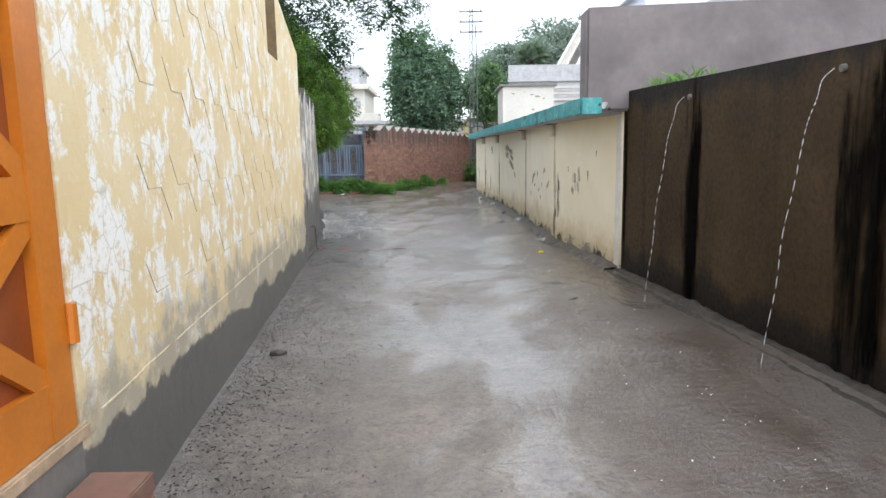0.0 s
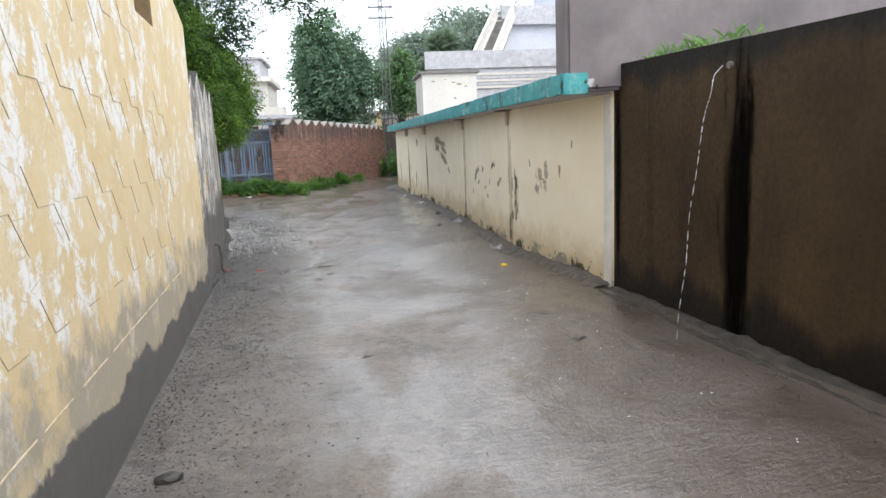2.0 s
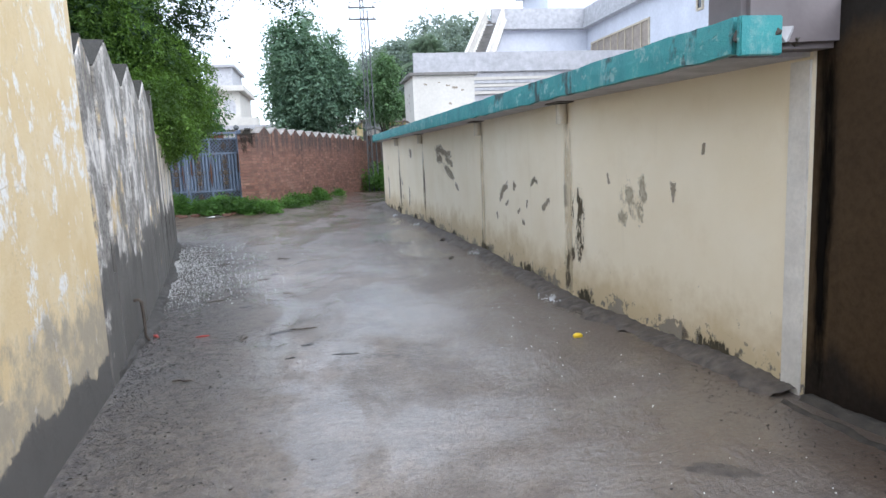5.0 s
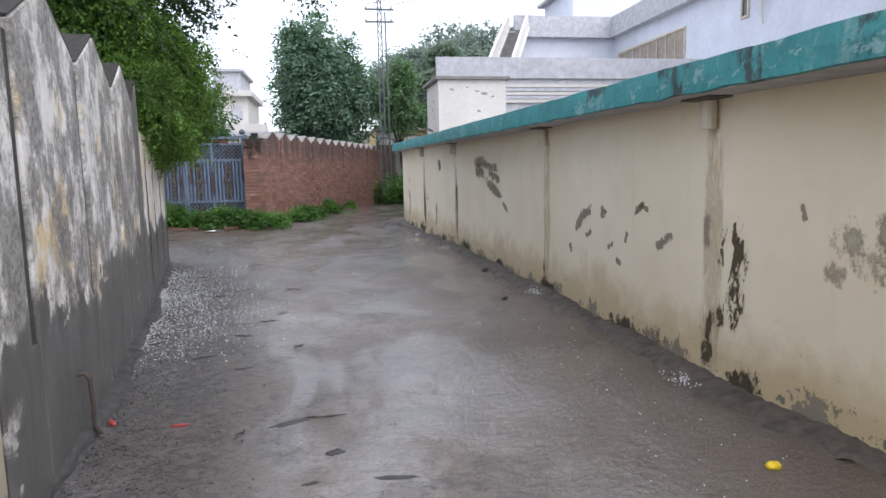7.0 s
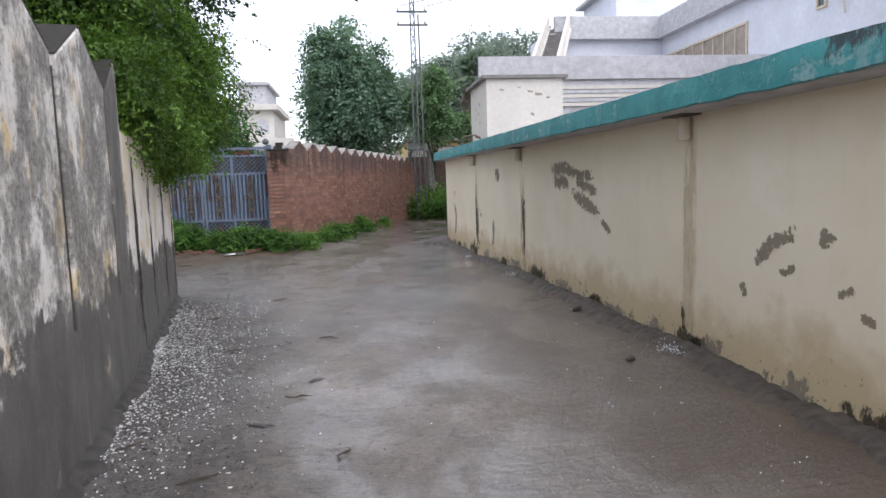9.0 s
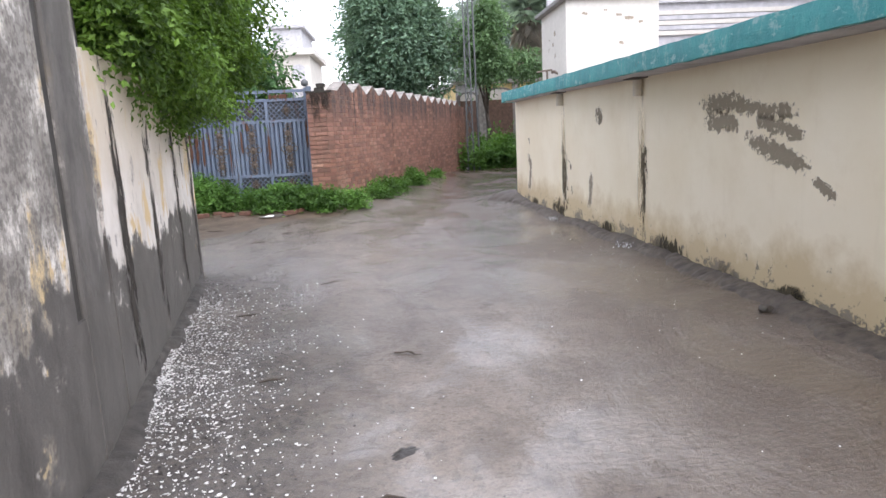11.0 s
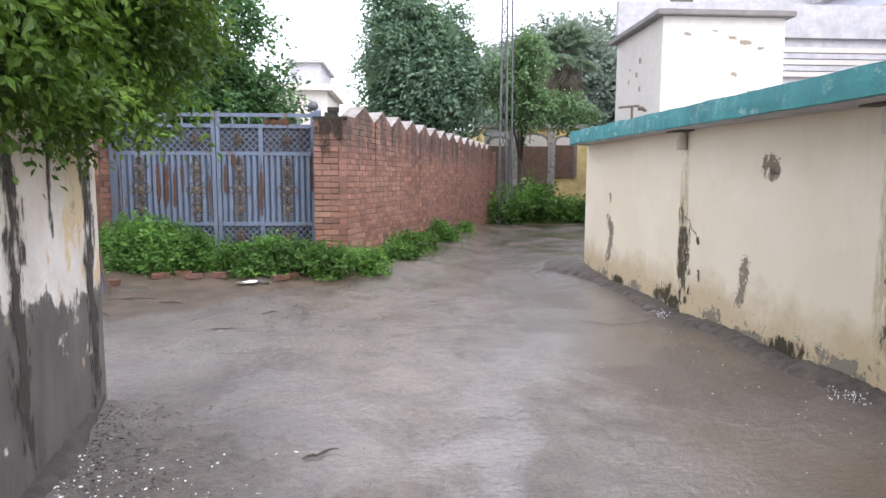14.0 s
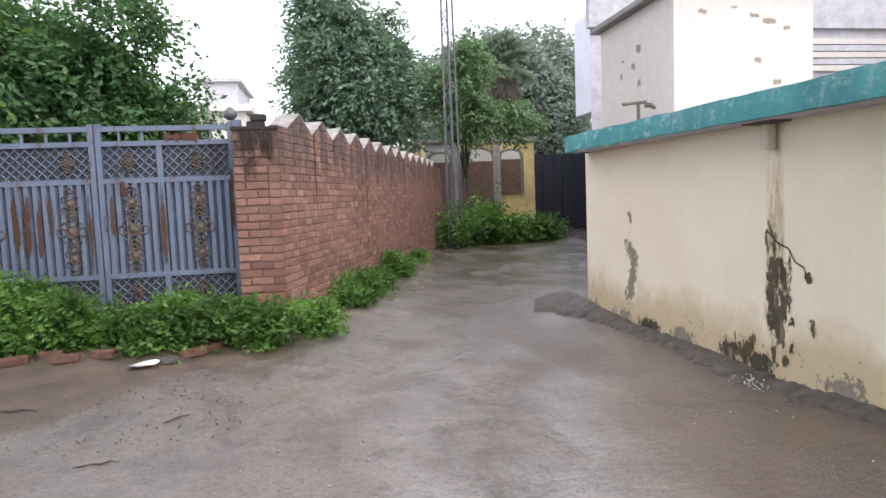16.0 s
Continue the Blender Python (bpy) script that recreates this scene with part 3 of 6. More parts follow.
def build_left_plaster_wall():
    a, b = WALL_L[1], WALL_L[2]
    length = (Vector(b) - Vector(a)).length
    # upright profile in (run, z) with the tall slot cut out of it
    s0, s1, zs = 4.55, 5.20, 2.53
    bm = bmesh.new()

    def slab(sa, sb, za, zb, za2=None, zb2=None, d0=0.0, d1=0.3):
        p0, w, nrm = along(a, b, sa)
        p1 = along(a, b, sb)[0]
        za2 = za if za2 is None else za2
        zb2 = zb if zb2 is None else zb2
        vs = []
        for p, lo, hi in ((p0, za, zb), (p1, za2, zb2)):
            for d in (d0, d1):
                q = p + nrm * d
                vs += [bm.verts.new((q.x, q.y, lo)), bm.verts.new((q.x, q.y, hi))]
        for f in ((0, 1, 3, 2), (4, 6, 7, 5), (0, 4, 5, 1), (2, 3, 7, 6), (0, 2, 6, 4), (1, 5, 7, 3)):
            bm.faces.new([vs[i] for i in f])

    slab(0, s0, -0.1, 3.45)
    slab(s0, s1, -0.1, zs)
    slab(s0, s1, zs, 3.45, d0=0.16)
    slab(s1, length, -0.1, 3.3, -0.1, 2.86)
    wall = tagged(finish("wall_west", bm, M["ochre"]), "tall peeling ochre and white plaster wall with bare grey foot", "wall", kind="structure")
    q0, q1 = along(a, b, s0 + 0.005)[0], along(a, b, s1 - 0.005)[0]
    nn = along(a, b, 0)[2]
    pb = [tuple(q0 + nn * 0.14), tuple(q1 + nn * 0.14), tuple(q1 + nn * 0.158), tuple(q0 + nn * 0.158)]
    ww = along(a, b, 0)[1]
    jamb = prism([tuple(q1 + nn * 0.002), tuple(q1 + nn * 0.138), tuple(q1 + nn * 0.138 - ww * 0.014), tuple(q1 + nn * 0.002 - ww * 0.014)], zs + 0.004, 3.44)
    part("slot_board", jamb, M["slot"], wall, "dark brown board lining the tall slot")
    board = prism(pb, zs + 0.004, 3.44)
    part("slot_board", board, M["slot"], wall, "dark brown board at the back of a tall slot")
    # scored lines: short level cuts joined by slants, their groove shade drawn as thin darker strips
    for r in range(-2, 4):
        for c in range(-1, 9):
            y0 = 3.52 + 0.456 * c
            z0 = 1.85 + 0.495 * r
            chain = [(y0 - 0.11, z0 + 0.16), (y0, z0), (y0 + 0.18, z0), (y0 + 0.31, z0 - 0.17)]
            if r == -2:
                chain = chain[:3]
            if chain[0][0] < 2.3 or chain[-1][0] > 8.4 or z0 < 0.75 or z0 > 3.1:
                continue
            if s0 + 2.0 < y0 < s1 + 2.4 and z0 > 2.2:
                continue
            if random.random() < 0.3:
                chain = chain[:3] if random.random() < 0.5 else chain[1:]
            bm = bmesh.new()
            for (ya, za), (yb, zb) in zip(chain, chain[1:]):
                d = Vector((yb - ya, zb - za)).normalized()
                k = Vector((-d.y, d.x)) * random.uniform(0.0011, 0.0024)
                quad = [(ya - k.x, za - k.y), (yb - k.x, zb - k.y), (yb + k.x, zb + k.y), (ya + k.x, za + k.y)]
                vs = []
                for dep in (0.0025, -0.004):
                    for y, z in quad:
                        x = line_x(WALL_L, y)
                        vs.append(bm.verts.new((x + dep, y, z)))
                bm.faces.new(vs[:4])
                bm.faces.new(vs[4:][::-1])
                for q in range(4):
                    bm.faces.new((vs[q], vs[(q + 1) % 4], vs[4 + (q + 1) % 4], vs[4 + q]))
            part("scored_line", bm, M["score"], wall)
    # pale seam left by the plasterer above the foot
    for k in range(11):
        ya = 2.35 + 0.46 * k + random.uniform(0, 0.06)
        yb = ya + random.uniform(0.3, 0.44)
        z = 0.553 + random.uniform(-0.006, 0.006)
        xa, xb = line_x(WALL_L, ya), line_x(WALL_L, yb)
        part("plaster_seam", prism([(xa - 0.004, ya), (xb - 0.004, yb), (xb + 0.004, yb), (xa + 0.004, ya)], z, z + 0.007), M["pale_seam"], wall)
    # continuation behind the camera, beyond the gate
    wall_run("wall_west_near", [WALL_L[0], (line_x(WALL_L, 0.2), 0.2)], -0.1, 3.45, 0.3, M["ochre"], "tall peeling ochre plaster wall", 1)
    wall_run("wall_gate_plinth", [(line_x(WALL_L, 0.2) , 0.2), (line_x(WALL_L, 2.2), 2.2)], -0.1, 0.55, 0.3, M["cement"], "grey cement plinth under the gate", 1)
    return wall


build_left_plaster_wall()


def build_merlon_wall():
    wall = thing("wall_merlon", "pointed-top boundary wall with mouldy streaked whitewash", "wall", kind="structure")
    edges = [9.15, 9.68, 10.98, 12.33, 13.6, 14.2]
    for ya, yb in zip(edges, edges[1:]):
        xa, xb = line_x(WALL_L2, ya), line_x(WALL_L2, yb)
        a, b = Vector((xa, ya)), Vector((xb, yb))
        w = (b - a).normalized()
        nrm = Vector((-w.y, w.x))
        g = 0.058
        L = (b - a).length
        full = L > 0.6
        peak = L - 2 * g if yb > 14 else L / 2
        prof = [(g, -0.1), (L - g, -0.1), (L - g, 2.42 if yb > 14 else 2.24), (peak, 2.52 if full or yb > 14 else 2.4), (g, 2.24)]
        bm = bmesh.new()
        fr, bk = [], []
        for s, z in prof:
            p = a + w * s
            q = p + nrm * 0.32
            fr.append(bm.verts.new((p.x, p.y, z)))
            bk.append(bm.verts.new((q.x, q.y, z)))
        bm.faces.new(fr)
        bm.faces.new(bk[::-1])
        for k in range(5):
            bm.faces.new((fr[k], fr[(k + 1) % 5], bk[(k + 1) % 5], bk[k]))
        bmesh.ops.bevel(bm, geom=list(bm.edges), offset=0.012, segments=1, affect="EDGES")
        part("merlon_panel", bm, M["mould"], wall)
        for (sa, za), (sb, zb) in ((prof[4], prof[3]), (prof[3], prof[2])):
            cap = bmesh.new()
            vs = []
            for s, z in ((sa, za), (sb, zb)):
                for d in (0.004, 0.318):
                    for up in (0.004, 0.014):
                        p = a + w * s + nrm * d
                        vs.append(cap.verts.new((p.x, p.y, z + up)))
            for f in ((0, 1, 3, 2), (4, 6, 7, 5), (0, 4, 5, 1), (2, 3, 7, 6), (0, 2, 6, 4), (1, 5, 7, 3)):
                cap.faces.new([vs[k] for k in f])
            part("merlon_cap", cap, M["moss"], wall, "mossy black sloping top")
        p, q = b + nrm * 0.022, b + nrm * 0.2
        k = w * 0.062
        foot = [(p.x - k.x, p.y - k.y), (p.x + k.x, p.y + k.y), (q.x + k.x, q.y + k.y), (q.x - k.x, q.y - k.y)]
        # shallow joint strip, its dark colour paints the deep groove's shade
        part("joint", prism(foot, 0.72, 2.18), M["joint"], wall, "joint between panels coloured dark as groove shade")
        p = b + nrm * 0.006
        foot = [(p.x - k.x, p.y - k.y), (p.x + k.x, p.y + k.y)] + foot[2:]
        part("joint_foot", prism(foot, -0.1, 0.716), M["mould"], wall)
    return wall


build_merlon_wall()
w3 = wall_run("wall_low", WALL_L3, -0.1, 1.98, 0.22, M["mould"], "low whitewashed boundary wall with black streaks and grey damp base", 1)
for sy, w, h in ((14.62, 0.3, 2.5), (14.66, 0.2, 2.2), (15.64, 0.26, 2.2), (16.9, 0.34, 2.2), (18.02, 0.34, 2.4), (17.4, 0.16, 0.9)):
    stain(w3, WALL_L3, sy, 1.98 - h * 0.42, w, h, M["d_black"], "black mould streak", "streak", 0.004)

# dark soaked wall with its kerb and drain edge
dk = wall_run("wall_east_dark", [DARK[0], (line_x(DARK, 3.6), 3.6), DARK[1]], -0.1, lambda y: float(np.interp(y, [3.6, 7.5], [2.07, 2.15])), 0.25, M["soaked"], "brown rain-soaked plaster wall with black streaks", -1)
for sy, wid in ((5.83, 0.42), (5.76, 0.3), (3.72, 0.5), (3.6, 0.34), (3.2, 0.5), (7.42, 0.16), (1.6, 0.6)):
    stain(dk, DARK, sy, 1.02, wid, 2.4, M["d_soak"], "black water streak", "streak", 0.004)


def build_kerb():
    bm = bmesh.new()
    prev = None
    for i in range(401):
        y = -6 + 13.45 * i / 400
        x = line_x(DARK, y)
        w = 0.2 + 0.035 * noise.noise((y * 1.1, 2, 0)) + 0.03 * noise.noise((y * 5, 2, 0)) + 0.015 * noise.noise((y * 19, 2, 0))
        h = 0.135 + 0.02 * noise.noise((y * 1.7, 5, 0)) + 0.02 * noise.noise((y * 7, 5, 0)) + 0.012 * noise.noise((y * 21, 5, 0))
        cur = [bm.verts.new(v) for v in ((x - w, y, -0.1), (x - w - 0.005, y, h - 0.025), (x - w + 0.025, y, h), (x - w + 0.06, y, h - 0.05), (x - 0.09, y, h - 0.045 + 0.02 * noise.noise((y * 9, 0, 0))), (x - 0.06, y, h + 0.01), (x + 0.02, y, h + 0.01), (x + 0.02, y, -0.1))]
        if prev:
            for k in range(7):
                bm.faces.new((prev[k], prev[k + 1], cur[k + 1], cur[k]))
        prev = cur
    tagged(finish("kerb", bm, M["kerb"], smooth=True), "low mossy broken concrete kerb along the wall", "kerb", kind="structure")


build_kerb()

# cream building: wall, drain stubs, eave slab with teal fascia
cw = wall_run("wall_east_cream", CREAM, -0.1, 1.96, 0.25, M["cream"], "cream painted wall with peeling patches and damp base", -1)
part("corner_strip", prism([(2.048, 7.505), (2.033, 7.63), (2.06, 7.635), (2.08, 7.505)], 0.1, 1.89), M["rail"], cw, "pale whitewashed corner strip")
wall_run("wall_cream_return", [(1.25, 23.5), (5.5, 24.3)], -0.1, 1.96, 0.25, M["cream"], "cream painted end wall", -1)
wall_run("wall_cream_end", [(2.06, 7.5), (5.5, 7.2)], -0.1, 1.96, 0.2, M["cream"], "cream painted end wall", 1)


def slab_z(y):
    return float(np.interp(y, [7.4, 23.4], [1.905, 1.965]))


def build_slab():
    roof = thing("roof_slab", "projecting roof slab with flaking teal fascia", "roof", kind="structure")
    bm = bmesh.new()
    n = 60
    prev = None
    for i in range(n + 1):
        y = 7.52 + (23.4 - 7.52) * i / n
        x = line_x(SLAB, y)
        z = slab_z(y)
        cur = [bm.verts.new((x + 0.03, y, z)), bm.verts.new((x + 0.03, y, z + 0.17)), bm.verts.new((5.5, y, z + 0.17)), bm.verts.new((5.5, y, z))]
        if prev:
            for k in range(4):
                bm.faces.new((prev[k], prev[(k + 1) % 4], cur[(k + 1) % 4], cur[k]))
        else:
            bm.faces.new(cur[::-1])
        prev = cur
    bm.faces.new(prev)
    part("slab", bm, M["greywhite"], roof, "bare grey concrete slab")
    bm = bmesh.new()
    prev = None
    n = 220
    for i in range(n + 1):
        y = 7.45 + (23.43 - 7.45) * i / n
        x = line_x(SLAB, y)
        z = slab_z(y)
        j = 0.014 * noise.noise((y * 2.3, 0, 3)) + 0.008 * noise.noise((y * 9, 4, 3))
        k2 = 0.014 * noise.noise((y * 4.1, 7, 0))
        cur = [bm.verts.new(v) for v in ((x + 0.029, y, z + 0.004 + k2), (x + j, y, z + 0.008 + k2), (x + j * 0.6, y, z + 0.1), (x + 0.008 + j, y, z + 0.185 + j), (x + 0.16, y, z + 0.19 + j), (x + 0.16, y, z + 0.172))]
        if prev:
            for k in range(5):
                bm.faces.new((prev[k], prev[k + 1], cur[k + 1], cur[k]))
        else:
            bm.faces.new(cur[::-1])
        prev = cur
    bm.faces.new(prev)
    part("fascia", bm, M["teal"], roof, "flaking teal painted fascia")
    bm = box(1.575, 1.8, 7.39, 7.425, 1.9, 2.085, 0.006)
    part("fascia", bm, M["teal"], roof, "flaking teal painted fascia")
    bm = box(0.97, 3.0, 23.405, 23.43, 1.955, 2.15)
    part("fascia", bm, M["teal"], roof, "flaking teal painted fascia")


build_slab()

# dark rendered wall that stands on the near end of the roof
bm = prism([(1.62, 7.43), (9.5, 6.4), (9.5, 6.7), (1.62, 7.76)], 1.93, 3.06)
bmesh.ops.bevel(bm, geom=[e for e in bm.edges if abs(e.verts[0].co.z - e.verts[1].co.z) < 0.01 or e.verts[0].co.x < 2], offset=0.03, segments=2, affect="EDGES")
tagged(finish("wall_dark_upper", bm, M["dark_render"]), "dark grey wet rendered upper wall", "wall", kind="structure")

# spouts and water marks under the eave
PIPES = (10.15, 13.2, 17.75, 20.3)


def build_drip_pipe(y):
    x = line_x(CREAM, y)
    z = slab_z(y)
    t = thing("drip_pipe", "short white drain stub under the eave", "drain pipe", (x - 0.05, y, z), group="drain stubs under the eave")
    bm = tube([(0, 0, -0.02), (0, 0, -0.19)], 0.05, 14)
    part("stub", bm, M["pipe"], t)
    bm = box(-0.1, 0.06, -0.16, 0.16, -0.012, 0.0)
    part("wet_patch", bm, M["grime"], t, "damp black mark on the slab")


for py in PIPES:
    build_drip_pipe(py)


def stroke(parent, pts, path, material, label, name="peeled_patch", out=0.003):
    """Ragged mark along a path of (along the wall, height, width) on a wall that faces the lane."""
    bm = bmesh.new()
    uv = bm.loops.layers.uv.new("UVMap")
    side = -1 if pts[0][0] > 0 else 1
    if len(path) == 1:
        y, z, w = path[0]
        path = [(y - w * 0.5, z, w), (y + w * 0.5, z, w)]
    fine = []
    for a, b in zip(path, path[1:]):
        fine += [[p + (q - p) * k / 5 for p, q in zip(a, b)] for k in range(5)]
    fine.append(list(path[-1]))
    rows = []
    for i, (y, z, w) in enumerate(fine):
        a, b = fine[max(i - 1, 0)], fine[min(i + 1, len(fine) - 1)]
        d = Vector((b[0] - a[0], b[1] - a[1])).normalized()
        k = Vector((-d.y, d.x)) * w * 0.75
        rows.append([(bm.verts.new((line_x(pts, y + q * k.x) + side * out, y + q * k.x, z + q * k.y)), i / (len(fine) - 1), (q + 1) / 2) for q in (-1, 1)])
    for a, b in zip(rows, rows[1:]):
        f = bm.faces.new((a[0][0], b[0][0], b[1][0], a[1][0]))
        for lp, c in zip(f.loops, (a[0], b[0], b[1], a[1])):
            lp[uv].uv = (c[1], c[2])
    return part(name, bm, material, parent, label)


FLAKED = (  # paths of (along the wall, height, width) where paint has come off
    ((16.5, 1.6, 0.12), (15.98, 1.6, 0.15), (15.57, 1.53, 0.1), (15.05, 1.5, 0.12)), ((16.4, 1.45, 0.14), (15.97, 1.44, 0.16), (15.8, 1.4, 0.1)),
    ((15.6, 1.44, 0.1), (15.25, 1.4, 0.12), (14.97, 1.3, 0.1)), ((15.75, 1.33, 0.12), (15.34, 1.22, 0.14), (14.9, 1.1, 0.1)), ((14.9, 1.04, 0.07), (14.64, 0.93, 0.08)),
    ((19.08, 1.62, 0.1), (18.9, 1.58, 0.16), (18.95, 1.45, 0.14)), ((19.2, 0.86, 0.1), (19.24, 0.6, 0.12), (19.3, 0.33, 0.08)),
    ((22.55, 1.0, 0.16), (22.34, 0.8, 0.14), (22.4, 0.55, 0.14), (22.52, 0.28, 0.2)), ((22.45, 1.3, 0.06), (22.4, 1.15, 0.05)),
    ((11.98, 1.13, 0.07), (12.22, 1.05, 0.09), (12.4, 0.88, 0.08)), ((11.74, 1.16, 0.1), (11.8, 1.05, 0.07)), ((11.02, 1.22, 0.05), (11.2, 1.14, 0.06)), ((10.95, 1.17, 0.04), (11.15, 1.2, 0.04)),
    ((10.62, 1.02, 0.07), (10.86, 0.89, 0.07)), ((11.4, 0.69, 0.05), (11.52, 0.72, 0.05)), ((12.52, 0.76, 0.07), (12.5, 0.66, 0.06)), ((11.55, 0.86, 0.05), (11.68, 0.8, 0.05)), ((11.3, 0.98, 0.04), (11.34, 0.88, 0.04)),
    ((12.0, 0.92, 0.05), (12.15, 0.86, 0.04)), ((10.22, 1.22, 0.06), (10.2, 0.95, 0.07)), ((8.62, 1.25, 0.05), (8.6, 1.1, 0.05)), ((8.3, 1.5, 0.03), (8.32, 1.42, 0.03)), ((9.45, 1.3, 0.03), (9.42, 1.2, 0.03)),
)
ROTTEN = (
    ((9.92, 1.2, 0.1), (9.95, 1.0, 0.2), (9.93, 0.72, 0.17), (9.98, 0.45, 0.14)), ((10.0, 0.62, 0.12), (10.25, 0.38, 0.1)), ((10.2, 0.4, 0.12), (10.15, 0.2, 0.12)),
    ((17.66, 1.3, 0.14), (17.7, 1.0, 0.2), (17.66, 0.75, 0.12), (17.7, 0.3, 0.14)), ((20.2, 1.15, 0.08), (20.2, 0.7, 0.14), (20.24, 0.15, 0.22)), ((20.3, 1.35, 0.1), (20.3, 1.0, 0.14), (20.28, 0.6, 0.2), (20.2, 0.2, 0.3)),
    ((20.45, 0.3, 0.2), (20.95, 0.16, 0.2)), ((19.94, 0.62, 0.05), (19.93, 0.48, 0.06)), ((20.0, 0.92, 0.06), (19.97, 0.84, 0.05)), ((13.3, 0.5, 0.07), (13.25, 0.1, 0.14)),
)
for path in FLAKED:
    stroke(cw, CREAM, path, M["d_flake"], "patch of bare peeled render")
for path in ROTTEN:
    stroke(cw, CREAM, path, M["d_rot"], "black rotten plaster below the drain stub", "rotten_patch", 0.0045)
for path in (((9.25, 1.2, 0.16), (9.1, 1.08, 0.2), (8.98, 0.88, 0.1)), ((9.3, 1.0, 0.1), (9.15, 0.92, 0.12)), ((9.0, 1.3, 0.1), (8.97, 1.05, 0.12))):
    stroke(cw, CREAM, path, M["d_ghost"], "faded grey damp mark", "damp_mark", 0.0028)
stroke(cw, CREAM, ((20.38, 1.19, 0.006), (20.26, 1.1, 0.008), (20.16, 1.07, 0.007), (20.1, 0.98, 0.006), (20.02, 0.95, 0.007), (19.99, 0.86, 0.006)), M["moss"], "thin black crack", "crack", 0.0055)
for i, y in enumerate(PIPES):
    stain(cw, CREAM, y + 0.0, 0.95, 0.22, 2.2, M["d_run"], "brown water streak below the drain stub", "streak", 0.0022)
for i in range(26):
    y = 8.0 + 0.59 * i + random.uniform(-0.2, 0.2)
    stain(cw, CREAM, y, 0.16, random.uniform(0.4, 1.0), random.uniform(0.16, 0.4), M["d_peel"] if i % 3 else M["d_moss"], "crumbled plaster at the foot", "chipped_foot", 0.0026)


# ---- white block and houses behind the cream building ----
def build_white_block():
    t = thing("roof_room", "small cream-white rooftop room with thin slab roof", "building", (2.17, 23.1, 0))
    part("wall", box(0, 1.77, 0, 2.0, 1.9, 3.74), M["white"], t)
    part("roof", box(-0.12, 1.87, -0.1, 2.12, 3.742, 3.82, 0.01), M["cement"], t, "thin weathered slab edge")
    def mark(a, b, w, h, face):
        bm = bmesh.new()
        uv = bm.loops.layers.uv.new("UVMap")
        ring = ((-1, -1), (1, -1), (1, 1), (-1, 1))
        f = bm.faces.new([bm.verts.new((a + 0.5 * p * w, -0.004, b + 0.5 * q * h) if face else (-0.004, a + 0.5 * p * w, b + 0.5 * q * h)) for p, q in ring])
        for lp, (p, q) in zip(f.loops, ring):
            lp[uv].uv = ((p + 1) / 2, (q + 1) / 2)
        part("peeled_patch", bm, M["d_flake"], t)
    for a, b, w, h in ((0.35, 3.5, 0.12, 0.07), (1.0, 3.46, 0.14, 0.06), (1.2, 3.4, 0.2, 0.09), (1.42, 3.32, 0.12, 0.06), (1.05, 2.95, 0.1, 0.09), (1.3, 2.7, 0.12, 0.08), (0.75, 3.55, 0.08, 0.04)):
        mark(a, b, w, h, True)
    for a, b, w, h in ((0.85, 3.27, 0.16, 0.14), (1.0, 3.08, 0.12, 0.1), (0.85, 2.85, 0.1, 0.12), (1.35, 3.0, 0.09, 0.12), (1.3, 3.2, 0.12, 0.05)):
        mark(a, b, w, h, False)


build_white_block()
tap = thing("water_tap", "rusty standpipe tap with cross arm on the roof", "tap", (1.86, 23.36, 2.13))
part("standpipe", tube([(0, 0, 0), (0, 0, 0.4)], 0.02, 8), M["rust"], tap)
part("cross_arm", tube([(-0.2, 0, 0.37), (0.1, 0, 0.4)], 0.018, 8), M["rust"], tap)
part("tap_head", tube([(0.08, 0, 0.36), (0.14, -0.02, 0.36), (0.2, -0.03, 0.32)], [0.03, 0.03, 0.018], 8), M["rust"], tap)


def window(parent, w, h, m, bars, name="window", pane="glass"):
    """Window at the pose m, its face towards -y, lower corner at the origin."""
    holder = new(name)
    holder.parent = parent
    holder.matrix_local = m
    bm = bmesh.new()
    for x0, x1, z0, z1 in ((0, w, 0, 0.08), (0, w, h - 0.08, h), (0, 0.08, 0.08, h - 0.08), (w - 0.08, w, 0.08, h - 0.08)):
        box(x0, x1, -0.06, 0.02, z0, z1, bm=bm)
    part("window_frame", bm, M["frame"], holder)
    part("pane", box(0.08, w - 0.08, -0.012, 0.0, 0.08, h - 0.08), M[pane], holder)
    for k in range(1, bars):
        x = w * k / bars
        part("mullion", box(x - 0.03, x + 0.03, -0.05, -0.015, 0.082, h - 0.082), M["frame"], holder)
    return holder


